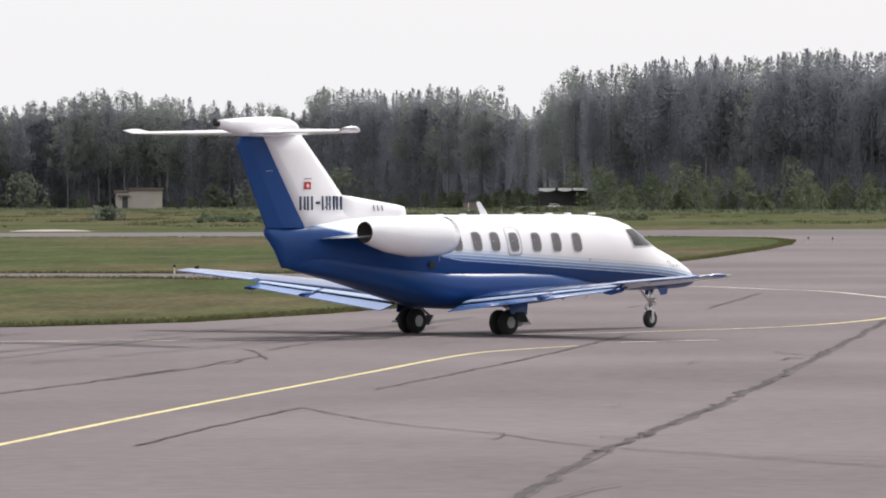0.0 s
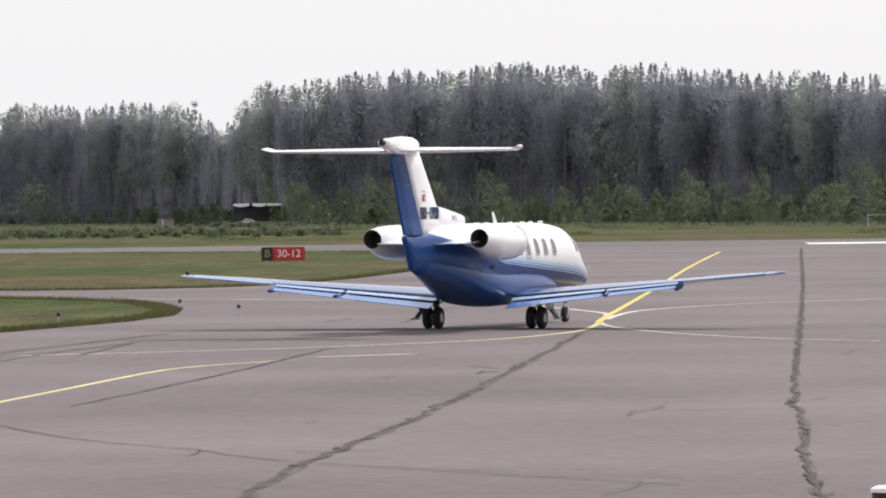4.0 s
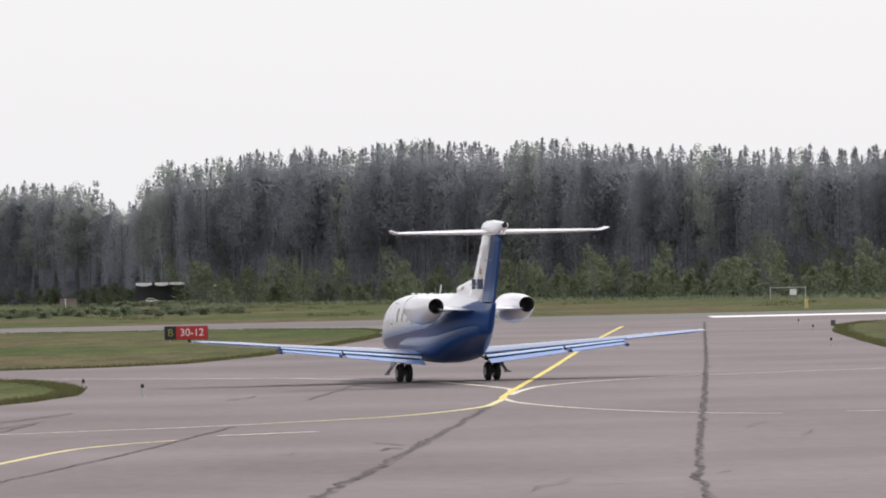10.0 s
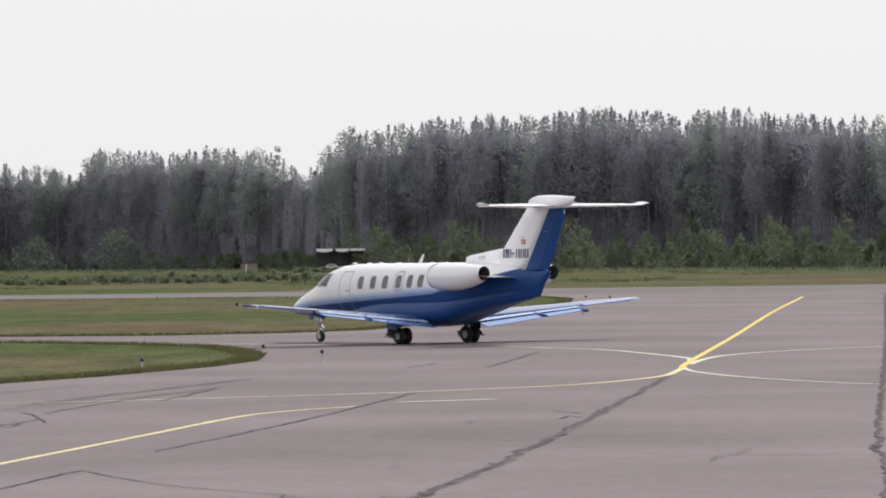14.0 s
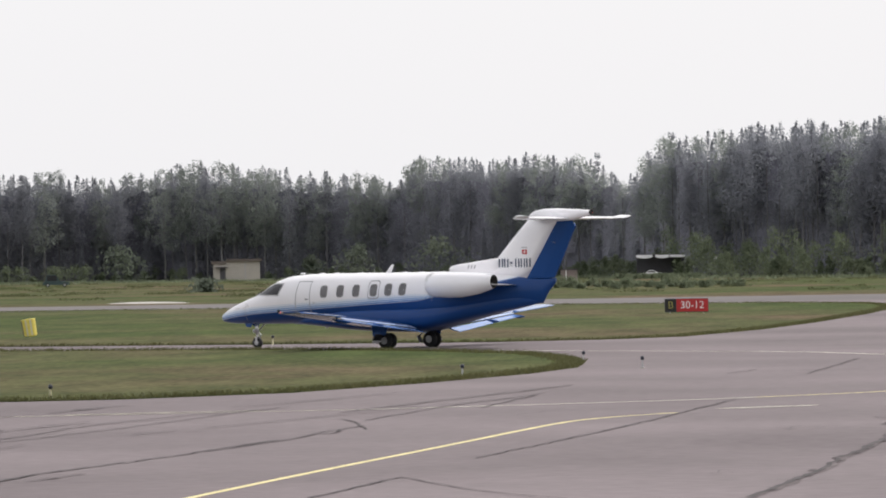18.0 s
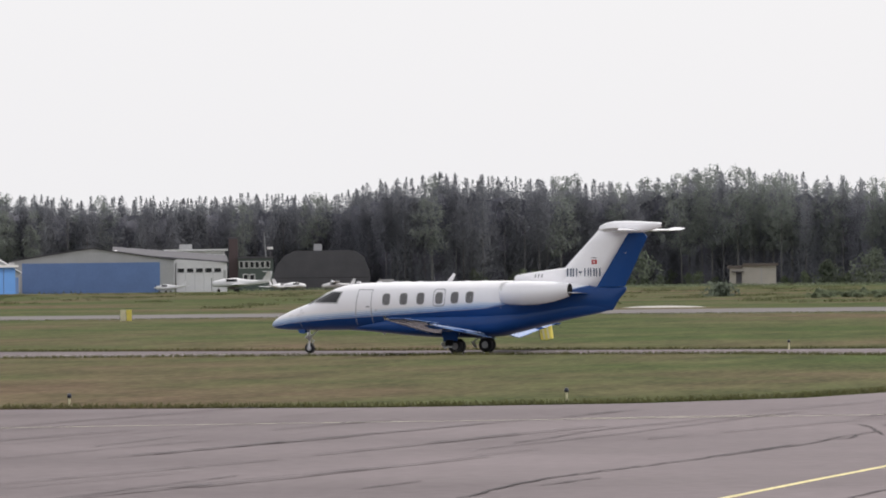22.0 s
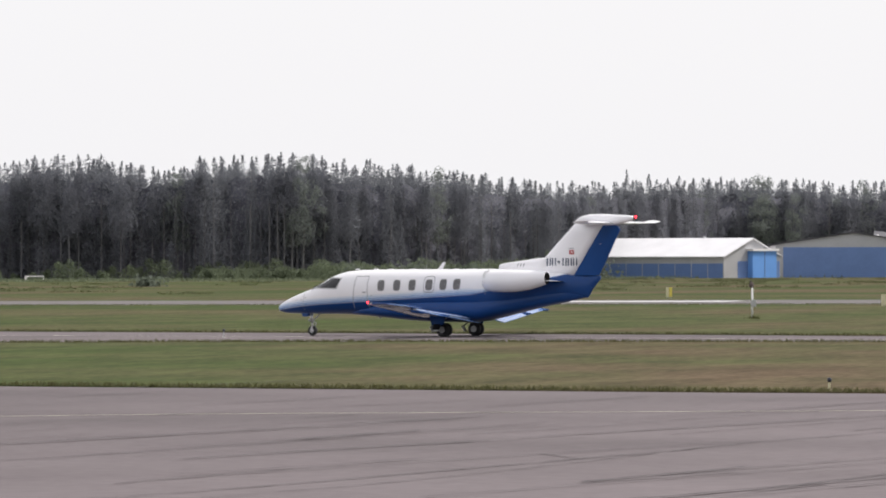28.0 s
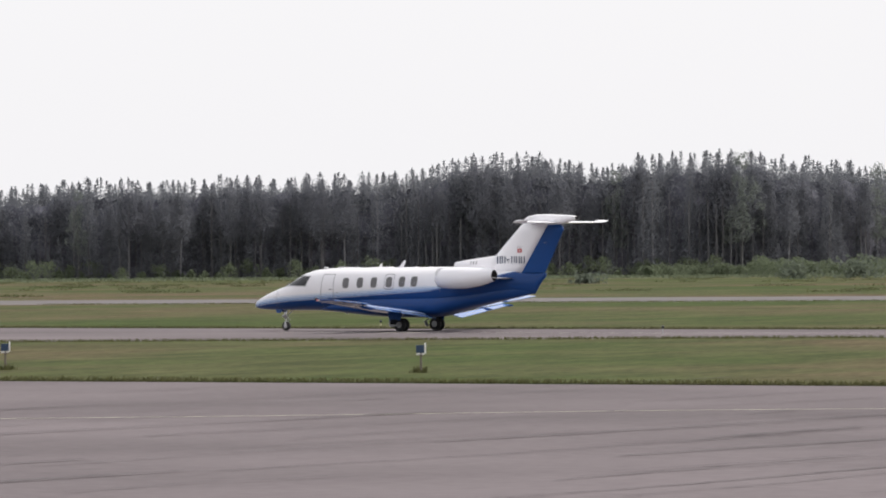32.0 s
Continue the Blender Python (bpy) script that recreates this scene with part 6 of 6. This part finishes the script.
def light_airplane(m, high, label, size=1.0):
    s = thing("light_airplane", m, label, "airplane", "parked light aircraft")
    k = size
    rings = [ring(x * k, 0, z * k, w * k, hh * k, 14, 2.4) for x, z, w, hh in ((3.3, 1.0, 0.1, 0.12), (3.0, 1.02, 0.42, 0.4), (1.6, 1.15, 0.55, 0.55), (0.2, 1.2, 0.55, 0.62), (-1.4, 1.15, 0.35, 0.4), (-4.2, 1.3, 0.1, 0.14))]
    part("fuselage", loft(rings), SHEET_WHITE, s, "white fuselage", True)
    z = (1.85 if high else 0.85) * k
    part("wing", loft([foil(0.9 * k, -0.6 * k, y * k, z + abs(y) * 0.03, 0.13, 6) for y in (-5.3, -2.5, 0, 2.5, 5.3)]), SHEET_WHITE, s, "", True)
    part("tailplane", loft([foil(-3.5 * k, -4.3 * k, y * k, (2.55 if not high and size > 1.2 else 1.4) * k, 0.1, 5) for y in (-1.7, 0, 1.7)]), SHEET_WHITE, s, "", True)
    part("fin", loft([[(-3.2 * k, -0.06, 1.4 * k), (-4.3 * k, -0.03, 1.4 * k), (-4.3 * k, 0.03, 1.4 * k), (-3.2 * k, 0.06, 1.4 * k)], [(-4.0 * k, -0.04, 2.6 * k), (-4.6 * k, -0.02, 2.6 * k), (-4.6 * k, 0.02, 2.6 * k), (-4.0 * k, 0.04, 2.6 * k)]]), SHEET_WHITE, s)
    for side in (1, -1):
        part("cabin_glass", boxed(0.1 * k, side * 0.53 * k - 0.03, 1.3 * k, 1.5 * k, side * 0.53 * k + 0.03, 1.65 * k), DARK_GLASS, s)
        part("gear_leg", rod(bmesh.new(), (0.2 * k, side * 0.5 * k, 0.8 * k), (0.1 * k, side * 1.1 * k, 0.25 * k), 0.06, None, 6), GREY_METAL, s)
        part("wheel", rod(bmesh.new(), (0.1 * k, side * 1.1 * k - 0.08, 0.22 * k), (0.1 * k, side * 1.1 * k + 0.08, 0.22 * k), 0.22 * k, None, 10), TYRE, s)
    part("nose_wheel", rod(bmesh.new(), (2.4 * k, -0.07, 0.2 * k), (2.4 * k, 0.07, 0.2 * k), 0.2 * k, None, 10), TYRE, s)
    part("nose_leg", rod(bmesh.new(), (2.4 * k, 0, 0.2 * k), (2.4 * k, 0, 0.8 * k), 0.05, None, 6), GREY_METAL, s)
    part("propeller", boxed(3.3 * k, -0.05, 0.2 * k, 3.36 * k, 0.05, 1.8 * k), BLACK, s)
    return s


light_airplane(facing(-23.36, 965, None, 235), True, "white high-wing light aircraft parked by the wood")
light_airplane(facing(-12.74, 1075, None, 188), False, "white T-tailed twin parked before the hangar", 1.45)
light_airplane(facing(-13.42, 1085, None, 150), False, "white low-wing light aircraft by the annex", 0.85)
light_airplane(facing(-12.2, 1130, None, 20), False, "white low-wing light aircraft before the dark store", 0.9)
light_airplane(facing(-12.33, 1128, None, 60), False, "white low-wing light aircraft before the dark store", 0.8)
light_airplane(facing(-11.76, 1130, None, 185), True, "white high-wing light aircraft before the dark store", 0.85)
parked_car("white_van", facing(-17.0, 1062), SHEET_WHITE, "white van parked beside the hangar", 4.6, (0.02, 0.72), 2.0)
parked_car("white_van", facing(-16.72, 1064), SHEET_WHITE, "white van parked beside the hangar", 4.2, (0.05, 0.6), 1.6)

# ---- verge grass, weeds and scrub ----
veg = np.random.default_rng(5)


def inside(poly, x, y):
    hit = np.zeros(len(x), bool)
    for (ax, ay), (bx, by) in zip(poly, poly[1:] + poly[:1]):
        if ay != by:
            cross = ((ay > y) != (by > y)) & (x < (bx - ax) * (y - ay) / (by - ay) + ax)
            hit ^= cross
    return hit


def blades(x, y, z, height, width):
    """Upright ragged tufts, one triangle each, turned at random."""
    n = len(x)
    a = veg.uniform(0, math.pi, n)
    w = width * veg.uniform(0.5, 1.3, n)
    h = height * veg.uniform(0.45, 1.25, n)
    lean = veg.normal(0, 0.6, (n, 2)) * h[:, None]
    dx, dy = np.cos(a) * w / 2, np.sin(a) * w / 2
    return np.stack([np.stack([x - dx, y - dy, z], 1), np.stack([x + dx, y + dy, z], 1), np.stack([x + lean[:, 0], y + lean[:, 1], z + h], 1)], 1)


def meadow(name, leaves, mat, label):
    tagged(new(name, leaf_mesh(name, leaves, mat)), label, "grass", kind="stuff")


def fringe(poly, per_metre, height, width, reach=0.7, lo=-130, hi=60):
    out = []
    for (ax, ay), (bx, by) in zip(poly, poly[1:] + poly[:1]):
        if max(ax, bx) < lo or min(ax, bx) > hi:
            continue
        length = min(math.hypot(bx - ax, by - ay), 400)
        n = int(length * per_metre)
        u = veg.uniform(0, 1, n)
        x = ax + (bx - ax) * u + veg.normal(0, reach, n) * 0.5
        y = ay + (by - ay) * u + veg.normal(0, reach, n) * 0.5
        k = inside(poly, x, y)
        out.append(blades(x[k], y[k], np.full(k.sum(), 0.0), height, width))
    return np.concatenate(out)


meadow("verge_grass", [fringe(SOUTH, 260, 0.15, 0.06, 0.7), fringe(NORTH, 150, 0.13, 0.07, 0.7), fringe(EAST, 100, 0.13, 0.07, 0.7)], EDGE_GRASS, "dark ragged grass along the edge of the verge")

# beyond the runway: rougher grass, weeds, low bushes
n = 150000
az = veg.uniform(-30, 8, n)
rr = np.sqrt(veg.uniform(445 ** 2, 1180 ** 2, n))
edge = np.interp(az, FR_A, FR_R) + 5
x, y = rr * np.sin(np.radians(az)), rr * np.cos(np.radians(az))
k = (rr < edge) & (rr > edge - 110)
x, y, rr = x[k], y[k], rr[k]
z = np.array([fall(a, b) for a, b in zip(x, y)]) - 0.08
meadow("rough_grass", [blades(x, y, z, 0.55, 0.35)], SCRUB, "rough unmown grass beyond the runway")


def bush(pts, turn, r, h, w, n=6, count=26, size=0.3):
    x, y = at_turn(turn, r)
    base = np.array([x, y, fall(x, y) - 0.06])
    cs, rs = [], []
    for i in range(n):
        u = (i + 0.5) / n
        cs.append((float(veg.normal(0, w * 0.33 * (1.1 - u))), float(veg.normal(0, w * 0.33 * (1.1 - u))), h * (0.12 + 0.8 * u)))
        rs.append(w * 0.24 * (1.15 - 0.75 * u))
    pts.append(sprigs(veg, np.array(cs) + base, rs, count, size, 1.1))


young = []
turn = -4.6
while turn < 8:
    r = float(np.interp(turn, FR_A, FR_R))
    for j in range(2):
        h = float(veg.choice([veg.uniform(2.0, 4.0), veg.uniform(3.5, 6.0), veg.uniform(5.5, 8.5)], p=[0.45, 0.42, 0.13])) * (1.0 if turn > -3.4 else 0.6)
        bush(young, turn + float(veg.uniform(-0.1, 0.1)), r - float(veg.uniform(8, 60)), h, h * float(veg.uniform(0.55, 0.85)), 9, 60, 0.2)
    turn += float(veg.uniform(0.07, 0.15))
turn = -30.0
while turn < -3.5:
    r = float(np.interp(turn, FR_A, FR_R))
    if -7.95 < turn < -7.3:
        turn = -7.3
    h = float(veg.uniform(0.8, 3.6)) if turn > -10.5 or turn < -16.5 else float(veg.uniform(0.5, 1.5))
    bush(young, turn, r - float(veg.uniform(0, 22)), h, h * 1.3, 7, 60, 0.2)
    turn += float(veg.uniform(0.08, 0.2))
# the overgrown bank by the blue-walled hangar
turn = -20.6
while turn < -17.2:
    h = float(veg.uniform(1.7, 3.0)) * (1.0 if turn > -19.6 else 0.7)
    bush(young, turn, 985 + float(veg.uniform(-14, 14)), h, h * float(veg.uniform(1.4, 2.0)), 7, 60, 0.2)
    turn += float(veg.uniform(0.03, 0.07))
tagged(new("saplings", leaf_mesh("saplings", young, SCRUB)), "light green saplings and scrub at the wood's foot", "shrubs", kind="stuff")

BUSHES = ((-17.15, 1010, 4.4, 7), (-16.75, 1000, 3.6, 6), (-17.4, 990, 2.4, 7), (-18.0, 900, 1.6, 6), (-18.5, 860, 1.4, 7), (-19.1, 840, 1.3, 6), (-7.93, 620, 0.8, 3.2), (-6.9, 1150, 4.6, 5), (-6.4, 1120, 6.5, 8), (-5.6, 1100, 8, 9), (-8.8, 1170, 7, 9),
          (-21.2, 700, 0.4, 3))
for turn, r, h, w in BUSHES:
    pts = []
    bush(pts, turn, r, h, w, 10, 60, 0.16 + 0.0002 * r)
    tagged(new("bush", leaf_mesh("bush", pts, BUSH)), "dense dark green bush standing in the rough grass", "bush", "field bushes")
hedge = []
turn = -7.0
while turn < -2.6:
    h = float(veg.choice([veg.uniform(0.25, 0.5), veg.uniform(0.5, 0.95)], p=[0.82, 0.18]))
    bush(hedge, turn, 580 + float(veg.uniform(-30, 80)), h, h * float(veg.uniform(1.6, 2.8)), 6, 60, 0.13)
    turn += float(veg.uniform(0.012, 0.045))
turn = -3.85
while turn < -3.0:
    bush(hedge, turn, 888 + float(veg.uniform(-12, 6)), float(veg.uniform(0.4, 0.75)), 1.5, 5, 50, 0.15)
    turn += 0.04
tagged(new("low_shrubs", leaf_mesh("low_shrubs", hedge, SCRUB)), "ragged row of low green shrubs beyond the runway", "shrubs", kind="stuff")
weeds = []
for i in range(420):
    turn, r = float(veg.uniform(-29, 7)), float(math.sqrt(veg.uniform(470 ** 2, 1130 ** 2)))
    if r < float(np.interp(turn, FR_A, FR_R)) - 30 and not (-16.2 < turn < -11.0 and r > 1020):
        x, y = at_turn(turn, r)
        n = int(veg.integers(3, 9))
        cs = np.stack([x + veg.normal(0, 1.6, n), y + veg.normal(0, 2.5, n), np.full(n, fall(x, y) - 0.02)], 1)
        weeds.append(sprigs(veg, cs, 0.55, 60, 0.1, 0.22))
tagged(new("field_weeds", leaf_mesh("field_weeds", weeds, WEED)), "low olive weeds scattered over the far field", "weeds", kind="stuff")
# foot tufts round the plates and the mast
pts = [blades(veg.normal(px, 0.16, 40), veg.normal(py, 0.12, 40), np.full(40, 0.03), 0.2, 0.1) for px, py in (at_turn(-22.83, 167.5), at_turn(-26.95, 175.9), at_turn(-15.178, 298.8))]
meadow("post_tufts", pts, EDGE_GRASS, "dark tufts left standing round the posts")
x, y = at_turn(-8.5, 436)
heap = loft([[(x + r * math.cos(0.39 * i) * 2.6, y + r * math.sin(0.39 * i), z) for i in range(16)] for z, r in ((-0.06, 1.25), (0.0, 1.0), (0.05, 0.6), (0.07, 0.2))])
me = bpy.data.meshes.new("gravel_heap")
heap.to_mesh(me)
heap.free()
me.materials.append(CONCRETE)
tagged(new("gravel_heap", me), "low pale gravel heap at the runway's far edge", "gravel")


# ---- what moves ----
def motions():
    rows = [(t, pose(x, y, 0.0, 0, 0, 90 - turn)) for t, x, y, turn in TAXI]
    walk(jet, rows)
    # the wheels roll with the ground that the jet covers
    ts = np.arange(0, 32.001, 0.05)
    keys = [r[0] for r in TAXI]
    xs, ys, hs = (np.interp(ts, keys, [r[k] for r in TAXI]) for k in (1, 2, 3))
    run = np.concatenate([[0], np.cumsum(np.hypot(np.diff(xs), np.diff(ys)))])
    for hub, r, x, y in jet_wheels:
        walk(hub, [(float(t), pose(x, y, r, 0, math.degrees(d / r) % 360, 0)) for t, d in zip(ts, run)])
    # each beacon's lens whirls once round every 1.13 s
    for hub, x, y, z in jet_beacons:
        rows = []
        for k in range(-1 if y < 1 else 11, 28):
            for step in range(-2, 3):
                t = 1.99 + 1.1305 * k + 0.05 * step
                if 0 < t < 32:
                    px, py, turn = (float(np.interp(t, keys, [r[c] for r in TAXI])) for c in (1, 2, 3))
                    facing_way = math.degrees(math.atan2(-py, -px)) - (90 - turn)
                    rows.append((t, pose(x, y, z, 0, 0, facing_way + 80 * step)))
        if y > 1:
            # seen from behind, its shade hides the lens
            rows = [(t, pose(x, y, z, 0, 0, math.degrees(math.atan2(-py, -px)) + turn + 90)) for t, px, py, turn in TAXI if t < rows[0][0] - 0.5] + rows
        walk(hub, ([] if rows[0][0] == 0 else [(0, rows[0][1])]) + rows + [(32, rows[-1][1])])


motions()
